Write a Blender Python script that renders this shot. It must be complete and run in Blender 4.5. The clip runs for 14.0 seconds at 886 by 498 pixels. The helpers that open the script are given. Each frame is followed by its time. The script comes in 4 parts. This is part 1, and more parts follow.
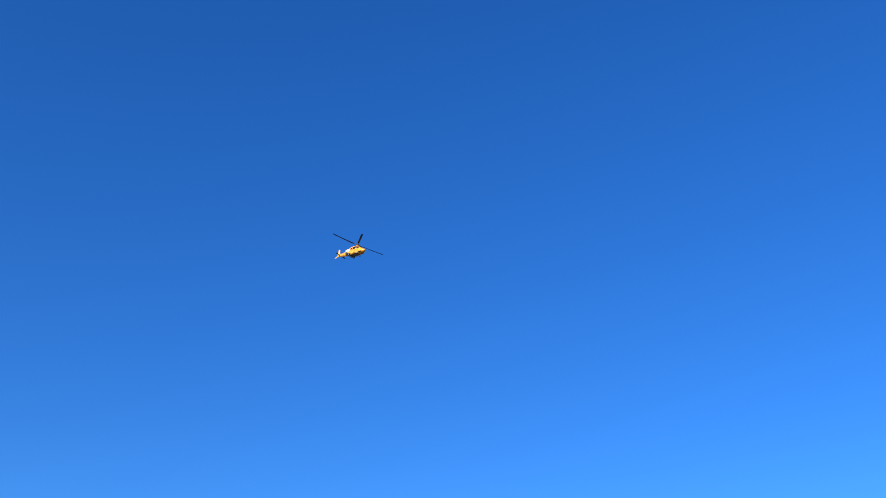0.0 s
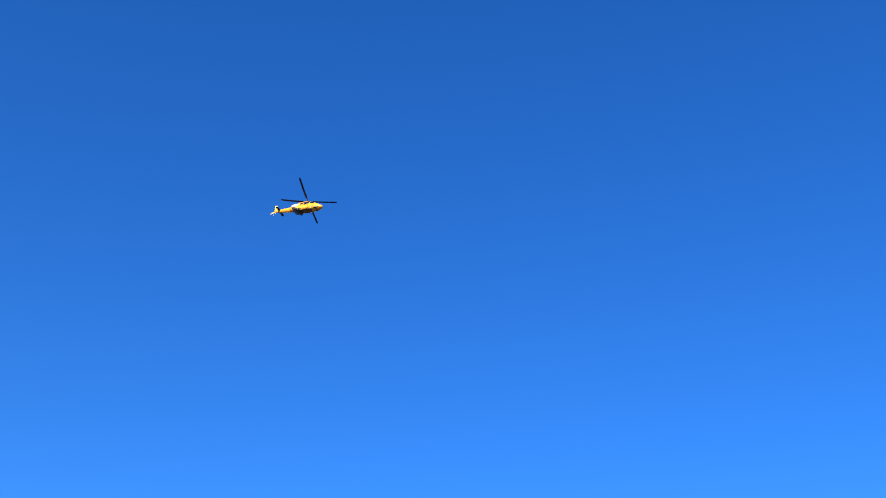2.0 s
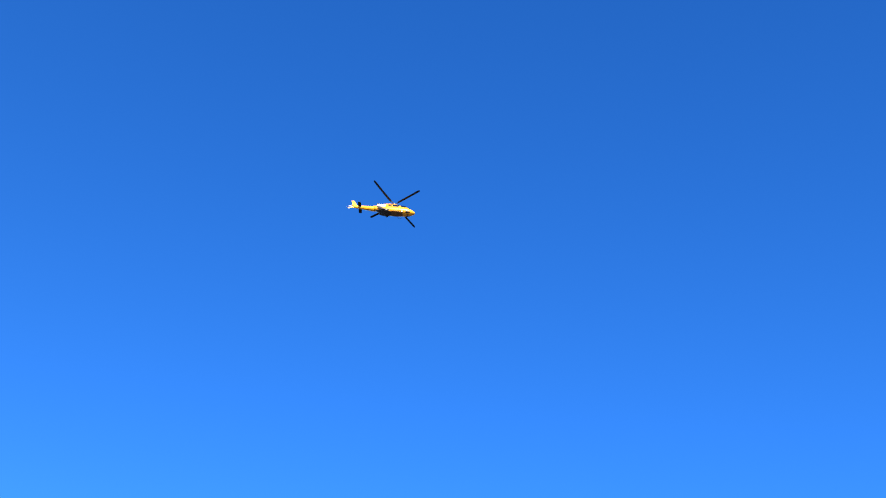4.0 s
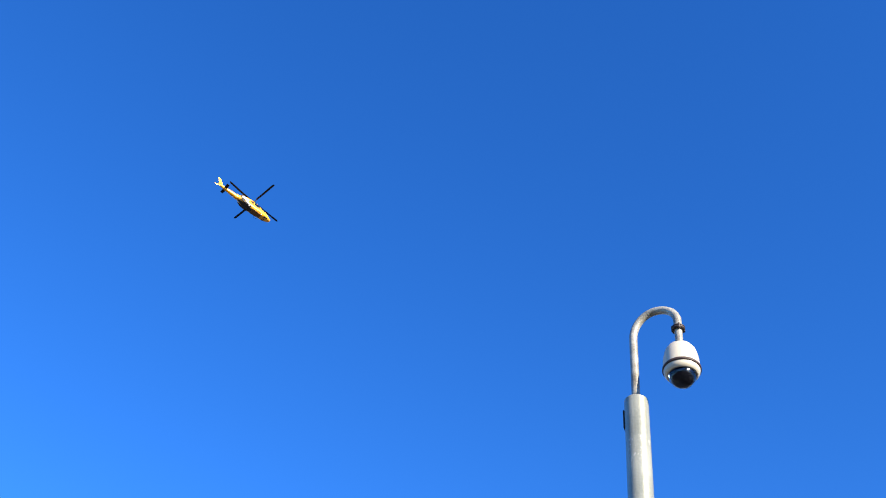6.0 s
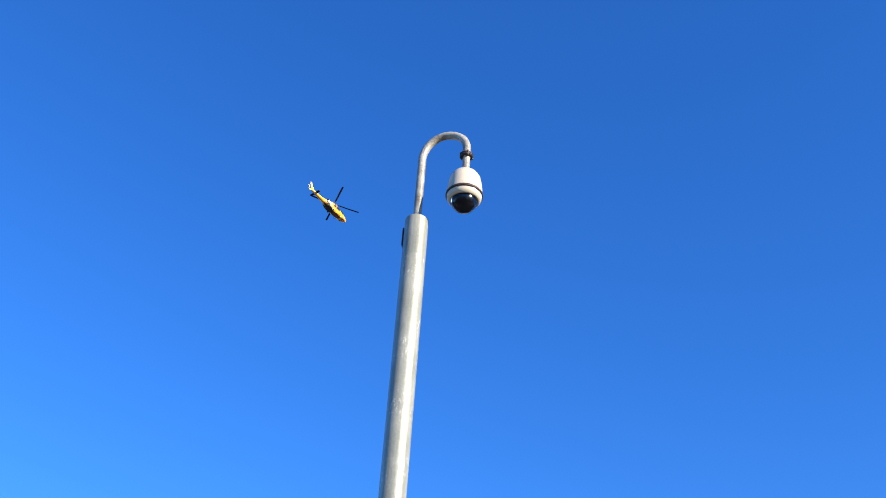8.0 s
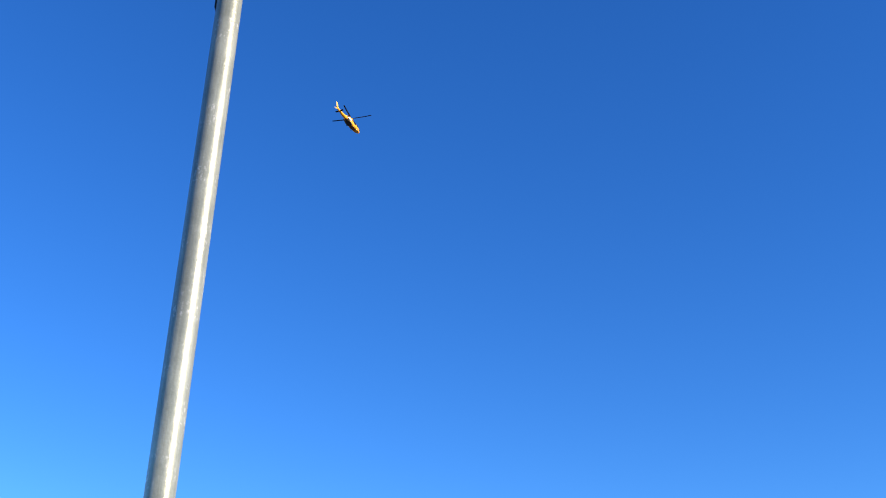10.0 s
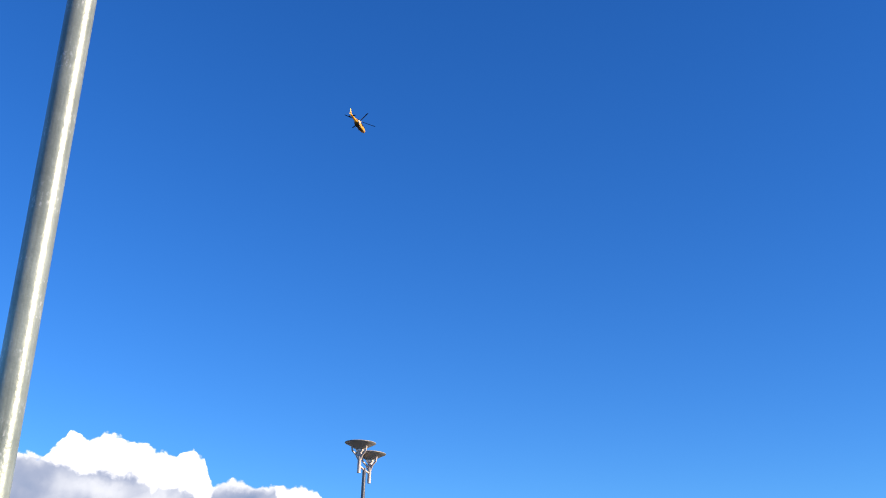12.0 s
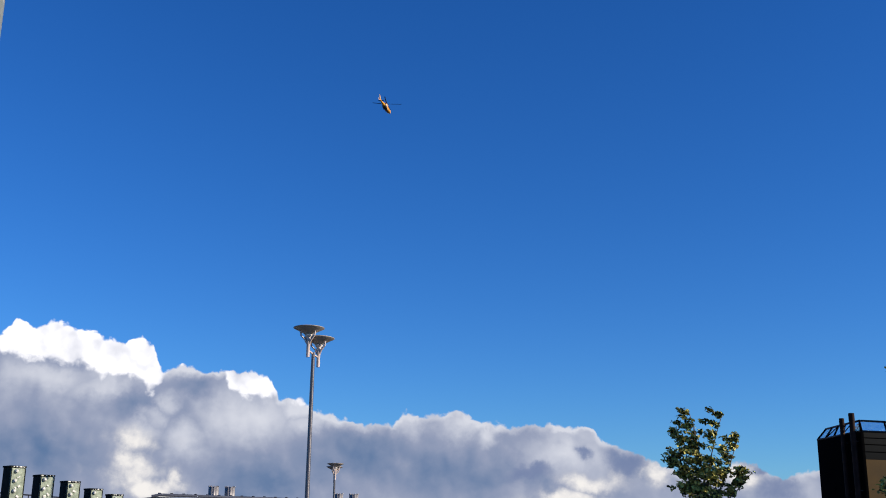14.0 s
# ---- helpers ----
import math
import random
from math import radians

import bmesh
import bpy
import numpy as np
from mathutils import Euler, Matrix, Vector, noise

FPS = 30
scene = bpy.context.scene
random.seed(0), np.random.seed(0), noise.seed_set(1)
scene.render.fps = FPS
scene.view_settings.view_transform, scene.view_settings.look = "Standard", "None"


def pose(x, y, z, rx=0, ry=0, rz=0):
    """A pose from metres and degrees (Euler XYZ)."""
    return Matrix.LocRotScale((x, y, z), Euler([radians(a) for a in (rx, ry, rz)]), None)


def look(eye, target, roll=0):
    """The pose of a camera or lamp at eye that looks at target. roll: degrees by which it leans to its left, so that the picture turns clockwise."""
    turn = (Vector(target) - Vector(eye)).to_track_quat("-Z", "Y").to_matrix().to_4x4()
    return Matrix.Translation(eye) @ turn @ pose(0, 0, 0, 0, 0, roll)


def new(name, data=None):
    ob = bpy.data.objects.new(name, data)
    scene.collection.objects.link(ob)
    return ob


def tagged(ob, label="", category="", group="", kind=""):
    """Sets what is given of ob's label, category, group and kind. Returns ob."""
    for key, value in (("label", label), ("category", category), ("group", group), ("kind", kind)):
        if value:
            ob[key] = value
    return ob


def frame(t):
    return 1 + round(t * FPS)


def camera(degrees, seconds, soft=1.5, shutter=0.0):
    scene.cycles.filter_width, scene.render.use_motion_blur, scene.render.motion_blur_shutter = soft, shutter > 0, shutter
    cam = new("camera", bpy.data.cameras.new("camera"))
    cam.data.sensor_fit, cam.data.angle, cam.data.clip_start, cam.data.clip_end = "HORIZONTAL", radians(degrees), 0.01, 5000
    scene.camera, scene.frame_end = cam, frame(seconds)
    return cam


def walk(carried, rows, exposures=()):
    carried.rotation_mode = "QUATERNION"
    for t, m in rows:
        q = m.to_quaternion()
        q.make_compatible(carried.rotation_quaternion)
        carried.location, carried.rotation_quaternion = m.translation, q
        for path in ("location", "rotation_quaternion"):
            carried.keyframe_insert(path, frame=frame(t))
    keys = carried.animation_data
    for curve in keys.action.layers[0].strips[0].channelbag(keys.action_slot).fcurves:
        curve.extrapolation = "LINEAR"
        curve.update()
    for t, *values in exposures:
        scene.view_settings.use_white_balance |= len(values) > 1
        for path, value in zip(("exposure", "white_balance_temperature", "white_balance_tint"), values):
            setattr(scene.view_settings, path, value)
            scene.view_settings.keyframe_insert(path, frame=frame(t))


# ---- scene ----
EYE = (0.0, 0.0, 1.6)
cam = camera(44.85, 14.0, soft=1.0)


def aim(yaw, pitch, roll, aside=0.0):
    """A camera at the eye: compass angle from +y, elevation and lean in degrees; aside: metres that it has swayed towards +x."""
    a, e = radians(yaw), radians(pitch)
    way = Vector((math.sin(a) * math.cos(e), math.cos(a) * math.cos(e), math.sin(e)))
    eye = Vector(EYE) + Vector((aside, 0, 0))
    return look(eye, eye + way * 10, roll)


# seconds, compass angle, elevation, lean, sway
TURNS = [
    (0, -117.01, 28.75, 1.13), (0.5, -113.89, 30.17, 2.27), (1, -110.53, 31.91, 3.47), (1.5, -104.24, 33.68, 3.86), (2, -99.4, 36.14, 5.0), (2.5, -96.12, 37.76, 5.49),
    (3, -92.61, 40.16, 5.46), (3.2, -90.7, 40.6, 5.96), (5.3, -59.3, 44.3, 9.4), (5.5, -54.07, 44.5, 9.41), (5.8, -44.1, 45.7, 8.6), (6, -39.41, 46.4, 7.7),
    (6.5, -34.61, 44.67, 6.69), (7, -32.35, 42.58, 7.03), (7.2, -31.3, 41.28, 6.6), (7.5, -28.39, 39.7, 5.28), (8, -23.18, 37.48, 3.92), (8.2, -21.55, 36.42, 4.2), (8.5, -20.01, 34.5, 4.5),
    (8.7, -18.3, 32.79, 3.59), (10.8, -6.7, 24.95, 1.8), (11, -5.52, 24.73, 1.67), (11.5, -4.29, 23.43, 1.55), (12, -3.08, 21.53, 1.85), (12.5, -2.71, 21.65, 2.99),
    (13, -1.91, 20.75, 2.15), (13.2, -1.9, 20.25, 1.9), (13.5, -0.74, 17.66, 0.86), (13.7, -0.68, 16.7, 0.8, 0.010),
    (13.8, -0.58, 16.15, 0.75, 0.014), (13.9, -0.24, 15.7, 0.7, 0.016), (14, 0.0, 15.5, 0.65, 0.017)]
# the clip's camera opens up against the deep sky and closes down for the clouds
STOPS = [(0, 0.90, 6420, 12), (0.5, 1.00, 6420, 12), (1.5, 1.12, 6440, 12), (3, 1.42, 6480, 12), (5.5, 1.64, 6600, 13), (6.5, 1.64, 6680, 13), (8.5, 1.45, 6800, 14), (11, 1.00, 6600, 13),
         (11.5, 0.98, 6580, 13), (12.5, 0.80, 6530, 13), (13.2, 0.70, 6470, 13), (14, 0.34, 6280, 14)]
walk(cam, [(t, aim(*turn)) for t, *turn in TURNS], STOPS)

# ---- light ----
SUN_AZ, SUN_EL = 105.5, 22.5
world = bpy.data.worlds.new("world")
scene.world = world
world.use_nodes = True
wn = world.node_tree.nodes
wl = world.node_tree.links
sky = wn.new("ShaderNodeTexSky")
sky.sky_type = "NISHITA"
sky.sun_disc = False
sky.sun_elevation = radians(SUN_EL)
sky.sun_rotation = radians(SUN_AZ)
sky.altitude = 0
sky.air_density = 1.0
sky.dust_density = 0.1
sky.ozone_density = 3.0
rich = wn.new("ShaderNodeHueSaturation")
rich.inputs["Saturation"].default_value = 1.25
deep = wn.new("ShaderNodeGamma")
deep.inputs["Gamma"].default_value = 1.05
blue = wn.new("ShaderNodeMix")
blue.data_type = "RGBA"
blue.blend_type = "MULTIPLY"
blue.inputs[0].default_value = 1.0
blue.inputs[7].default_value = (0.57, 1.0, 1.5, 1)
wl.new(sky.outputs[0], rich.inputs["Color"])
wl.new(rich.outputs[0], deep.inputs["Color"])
wl.new(deep.outputs[0], blue.inputs[6])
wl.new(blue.outputs[2], wn["Background"].inputs["Color"])
wn["Background"].inputs["Strength"].default_value = 0.065
sun = bpy.data.lights.new("sun", "SUN")
sun.energy = 4.8
sun.angle = radians(0.53)
sun.color = (1.0, 0.86, 0.66)
sun_ob = new("sun", sun)
sun_way = Vector((math.sin(radians(SUN_AZ)) * math.cos(radians(SUN_EL)), math.cos(radians(SUN_AZ)) * math.cos(radians(SUN_EL)), math.sin(radians(SUN_EL))))
sun_ob.matrix_world = look(sun_way * 300, (0, 0, 0))

# ---- materials ----


def material(name, base, rough=0.6, metal=0.0, second=None, scale=3.0, fine=40.0, bump=0.1, contrast=0.5, spec=0.5, coat=0.0, island=0.0):
    """A surface with stains at a large scale, grain at a fine one, and a fine relief."""
    m = bpy.data.materials.new(name)
    m.use_nodes = True
    n, l = m.node_tree.nodes, m.node_tree.links
    b = n["Principled BSDF"]
    b.inputs["Roughness"].default_value = rough
    b.inputs["Metallic"].default_value = metal
    b.inputs["Specular IOR Level"].default_value = spec
    b.inputs["Coat Weight"].default_value = coat
    co = n.new("ShaderNodeTexCoord")
    big, small = n.new("ShaderNodeTexNoise"), n.new("ShaderNodeTexNoise")
    big.inputs["Scale"].default_value = scale
    big.inputs["Detail"].default_value = 5
    small.inputs["Scale"].default_value = fine
    small.inputs["Detail"].default_value = 3
    for t in (big, small):
        l.new(co.outputs["Object"], t.inputs["Vector"])
    ramp = n.new("ShaderNodeValToRGB")
    ramp.color_ramp.elements[0].position = 0.5 - contrast / 2
    ramp.color_ramp.elements[1].position = 0.5 + contrast / 2
    two = second or tuple(c * 0.75 for c in base)
    ramp.color_ramp.elements[0].color = (*two, 1)
    ramp.color_ramp.elements[1].color = (*base, 1)
    add = n.new("ShaderNodeMath")
    add.operation = "MULTIPLY_ADD"
    add.inputs[1].default_value = 0.35
    l.new(small.outputs["Fac"], add.inputs[0])
    sub = n.new("ShaderNodeMath")
    sub.operation = "SUBTRACT"
    sub.inputs[1].default_value = 0.175
    l.new(big.outputs["Fac"], sub.inputs[0])
    l.new(sub.outputs[0], add.inputs[2])
    fac = add.outputs[0]
    if island:
        geo = n.new("ShaderNodeNewGeometry")
        mix = n.new("ShaderNodeMath")
        mix.operation = "MULTIPLY_ADD"
        mix.inputs[1].default_value = island
        l.new(geo.outputs["Random Per Island"], mix.inputs[0])
        l.new(fac, mix.inputs[2])
        low = n.new("ShaderNodeMath")
        low.operation = "SUBTRACT"
        low.inputs[1].default_value = island / 2
        l.new(mix.outputs[0], low.inputs[0])
        fac = low.outputs[0]
    l.new(fac, ramp.inputs["Fac"])
    l.new(ramp.outputs["Color"], b.inputs["Base Color"])
    if bump:
        bp = n.new("ShaderNodeBump")
        bp.inputs["Strength"].default_value = bump
        bp.inputs["Distance"].default_value = 0.02
        l.new(small.outputs["Fac"], bp.inputs["Height"])
        l.new(bp.outputs["Normal"], b.inputs["Normal"])
    return m


def glass(name, tint=(0.9, 0.95, 1.0), rough=0.02, ior=1.45):
    m = bpy.data.materials.new(name)
    m.use_nodes = True
    b = m.node_tree.nodes["Principled BSDF"]
    b.inputs["Base Color"].default_value = (*tint, 1)
    b.inputs["Transmission Weight"].default_value = 1.0
    b.inputs["Roughness"].default_value = rough
    b.inputs["IOR"].default_value = ior
    return m


def thin_glass(name, tint):
    """A thin clear shell: see-through, with a clean gloss that grows towards its rim."""
    m = bpy.data.materials.new(name)
    m.use_nodes = True
    n, l = m.node_tree.nodes, m.node_tree.links
    n.clear()
    clear, gloss, edge, both, out = (n.new("ShaderNode" + k) for k in ("BsdfTransparent", "BsdfGlossy", "Fresnel", "MixShader", "OutputMaterial"))
    clear.inputs["Color"].default_value = (*tint, 1)
    gloss.inputs["Roughness"].default_value = 0.17
    gloss.inputs["Color"].default_value = (0.72, 0.84, 1.0, 1)
    edge.inputs["IOR"].default_value = 1.4
    l.new(edge.outputs[0], both.inputs[0])
    l.new(clear.outputs[0], both.inputs[1])
    l.new(gloss.outputs[0], both.inputs[2])
    l.new(both.outputs[0], out.inputs["Surface"])
    return m


M_YELLOW = material("yellow_paint", (0.84, 0.40, 0.012), 0.32, 0, (0.62, 0.26, 0.009), 1.6, 7, 0.02, 0.4, coat=0.3)
M_YELLOW_PALE = material("pale_yellow_paint", (0.86, 0.50, 0.06), 0.35, 0, (0.78, 0.42, 0.04), 0.8, 6, 0.02, 0.6)
# near black for the belly's dark parts and, mostly, its shade
M_BELLY = material("belly_black", (0.016, 0.016, 0.017), 0.5, 0, (0.010, 0.010, 0.012), 1.2, 8, 0.05)
# two browns for the underside: yellow paint with its shade put into the colour
M_UNDER = material("shaded_yellow_paint", (0.20, 0.078, 0.007), 0.45, 0, (0.075, 0.032, 0.008), 2.2, 9, 0.05, 0.5)
M_CHIN = material("shaded_brown", (0.032, 0.018, 0.010), 0.4, 0, (0.018, 0.013, 0.010), 2.0, 9, 0.05)
M_BLADE = material("blade_black", (0.006, 0.0075, 0.014), 0.7, 0, (0.003, 0.004, 0.008), 1.5, 12, 0.03, spec=0.25)
M_SILVER = material("exhaust_steel", (0.72, 0.70, 0.66), 0.42, 0.25, (0.55, 0.52, 0.48), 2.5, 14, 0.05)
M_SOOT = material("soot_metal", (0.05, 0.045, 0.04), 0.7, 0.4, (0.02, 0.02, 0.02), 3, 20, 0.1)
M_HUB = material("hub_metal", (0.16, 0.16, 0.17), 0.45, 0.7, (0.07, 0.07, 0.08), 4, 25, 0.05)
M_CANOPY = material("dark_canopy_glass", (0.012, 0.014, 0.018), 0.06, 0, (0.006, 0.008, 0.010), 1.0, 6, 0.0, spec=0.7)
M_WHITE = material("white_paint", (0.80, 0.79, 0.75), 0.4, 0, (0.70, 0.68, 0.62), 2.0, 20, 0.02)


def galvanised():
    """Weathered zinc: soft mottling, long run marks and small bright flecks."""
    m = material("galvanised_steel", (0.345, 0.365, 0.30), 0.33, 0.35, (0.22, 0.24, 0.195), 5.0, 50.0, 0.10, 0.5, spec=0.45)
    n, l = m.node_tree.nodes, m.node_tree.links
    b = n["Principled BSDF"]
    plain = b.inputs["Base Color"].links[0].from_socket
    co = n.new("ShaderNodeTexCoord")
    tall = n.new("ShaderNodeMapping")
    tall.inputs["Scale"].default_value = (1, 1, 0.6)
    l.new(co.outputs["Object"], tall.inputs["Vector"])
    fleck = n.new("ShaderNodeTexVoronoi")
    fleck.inputs["Scale"].default_value = 46
    stir = n.new("ShaderNodeTexNoise")
    stir.inputs["Scale"].default_value, stir.inputs["Detail"].default_value = 40, 4
    l.new(co.outputs["Object"], stir.inputs["Vector"])
    push = n.new("ShaderNodeVectorMath")
    push.operation = "MULTIPLY_ADD"
    push.inputs[1].default_value = (0.03, 0.03, 0.05)
    l.new(stir.outputs["Color"], push.inputs[0])
    l.new(tall.outputs[0], push.inputs[2])
    l.new(push.outputs[0], fleck.inputs["Vector"])
    mask = n.new("ShaderNodeMapRange")
    mask.inputs["From Min"].default_value, mask.inputs["From Max"].default_value = 0.42, 0.05
    l.new(fleck.outputs["Distance"], mask.inputs["Value"])
    where = n.new("ShaderNodeTexNoise")
    where.inputs["Scale"].default_value = 6
    l.new(co.outputs["Object"], where.inputs["Vector"])
    gate = n.new("ShaderNodeMapRange")
    gate.inputs["From Min"].default_value, gate.inputs["From Max"].default_value = 0.50, 0.62
    l.new(where.outputs["Fac"], gate.inputs["Value"])
    both = n.new("ShaderNodeMath")
    both.operation = "MULTIPLY"
    l.new(mask.outputs[0], both.inputs[0])
    l.new(gate.outputs[0], both.inputs[1])
    mix = n.new("ShaderNodeMix")
    mix.data_type = "RGBA"
    l.new(both.outputs[0], mix.inputs[0])
    l.new(plain, mix.inputs[6])
    mix.inputs[7].default_value = (0.56, 0.56, 0.50, 1)
    # long faint run marks down the tube
    long = n.new("ShaderNodeMapping")
    long.inputs["Scale"].default_value = (1, 1, 0.04)
    l.new(co.outputs["Object"], long.inputs["Vector"])
    runs = n.new("ShaderNodeTexNoise")
    runs.inputs["Scale"].default_value, runs.inputs["Detail"].default_value = 30, 4
    l.new(long.outputs[0], runs.inputs["Vector"])
    soft = n.new("ShaderNodeMapRange")
    soft.inputs["From Min"].default_value, soft.inputs["From Max"].default_value = 0.35, 0.65
    soft.inputs["To Min"].default_value, soft.inputs["To Max"].default_value = 0.78, 1.08
    l.new(runs.outputs["Fac"], soft.inputs["Value"])
    worn = n.new("ShaderNodeMix")
    worn.data_type, worn.blend_type = "RGBA", "MULTIPLY"
    worn.inputs[0].default_value = 1.0
    l.new(mix.outputs[2], worn.inputs[6])
    l.new(soft.outputs[0], worn.inputs[7])
    l.new(worn.outputs[2], b.inputs["Base Color"])
    return m


M_GALV = galvanised()
M_GALV_PIPE = material("galvanised_tube", (0.36, 0.365, 0.32), 0.36, 0.18, (0.12, 0.115, 0.095), 6.5, 70.0, 0.15, 0.34, spec=0.3)
M_RUST = material("rusty_clamp", (0.030, 0.018, 0.014), 0.55, 0.1, (0.018, 0.013, 0.012), 20, 90, 0.3)
M_HOUSING = material("cream_housing", (0.45, 0.435, 0.365), 0.34, 0, (0.39, 0.375, 0.305), 9, 60, 0.02)
M_GASKET = material("brown_gasket", (0.030, 0.014, 0.009), 0.6, 0, (0.015, 0.009, 0.007), 15, 60, 0.1)
M_DARK = material("black_plastic", (0.0015, 0.002, 0.006), 0.16, 0, (0.001, 0.0012, 0.003), 12, 60, 0.0, spec=0.12)
M_LENS = material("lens_black", (0.004, 0.004, 0.006), 0.05, 0, (0.003, 0.003, 0.004), 12, 60, 0, spec=0.3)
M_DOME = thin_glass("dome_glass", (0.86, 0.88, 0.92))
M_LAMP = material("grey_lamp_paint", (0.36, 0.325, 0.28), 0.45, 0.0, (0.25, 0.225, 0.195), 3, 30, 0.05)
M_LAMP_POST = material("lamp_post_steel", (0.14, 0.132, 0.135), 0.30, 0.35, (0.085, 0.08, 0.082), 3, 30, 0.05)
M_LAMP_PALE = material("pale_lamp_bracket", (0.60, 0.50, 0.45), 0.45, 0.1, (0.46, 0.38, 0.34), 4, 30, 0.05)
M_DIFFUSER = material("frosted_diffuser", (0.75, 0.72, 0.66), 0.3, 0, (0.66, 0.62, 0.55), 6, 30, 0.0)
# dark cladding taken almost to black, with the side wall's shade in it
M_CLAD = material("dark_shaded_cladding", (0.003, 0.003, 0.0032), 0.9, 0, (0.0015, 0.0015, 0.0015), 0.8, 15, 0.1, spec=0.01)
M_OCHRE = material("ochre_render", (0.075, 0.039, 0.0015), 0.9, 0, (0.040, 0.022, 0.001), 0.7, 25, 0.2)
M_BRONZE = material("bronze_panel", (0.007, 0.009, 0.0095), 0.8, 0.0, (0.004, 0.005, 0.005), 0.9, 20, 0.1, spec=0.12)
M_FLUE = material("brown_flue", (0.034, 0.017, 0.014), 0.6, 0.0, (0.014, 0.008, 0.006), 3, 20, 0.1, spec=0.06)
M_FRAME = material("dark_frame", (0.018, 0.018, 0.021), 0.6, 0.1, (0.012, 0.012, 0.012), 3, 20, 0.05)
M_GLAZE = glass("roof_glass", (0.85, 0.92, 1.0), 0.05)
M_STACK = material("grey_green_panel", (0.25, 0.30, 0.22), 0.6, 0.1, (0.10, 0.13, 0.09), 7, 22, 0.1, 0.35)
# darker copy of the panel green: shaded casing sides, also dark lids and strips
M_STACK_SIDE = material("dark_shaded_green", (0.014, 0.018, 0.014), 0.8, 0.0, (0.007, 0.009, 0.007), 2, 22, 0.1, spec=0.1)
M_CLIP = material("weathered_white_plastic", (0.62, 0.62, 0.56), 0.5, 0, (0.42, 0.43, 0.38), 8, 40, 0.05)
M_CONCRETE = material("concrete", (0.34, 0.33, 0.31), 0.9, 0, (0.24, 0.23, 0.22), 0.8, 14, 0.3)
M_ROOF = material("grey_roof_sheet", (0.10, 0.11, 0.14), 0.5, 0.1, (0.05, 0.055, 0.07), 0.5, 12, 0.1)
M_COWL = material("ribbed_cowl", (0.30, 0.29, 0.28), 0.5, 0.4, (0.20, 0.19, 0.19), 0.8, 12, 0.1)
# leaf tones run from near black to yellow, standing for shaded and sunlit leaves
M_LEAF = material("leaf", (0.58, 0.52, 0.13), 0.55, 0, (0.03, 0.042, 0.010), 1.4, 8, 0.05, 0.6, spec=0.25, island=1.0)
M_BARK = material("bark", (0.17, 0.13, 0.09), 0.9, 0, (0.09, 0.07, 0.05), 4, 40, 0.5)
M_PAVING = material("grey_asphalt", (0.075, 0.073, 0.068), 0.9, 0, (0.05, 0.049, 0.046), 0.15, 6, 0.3)


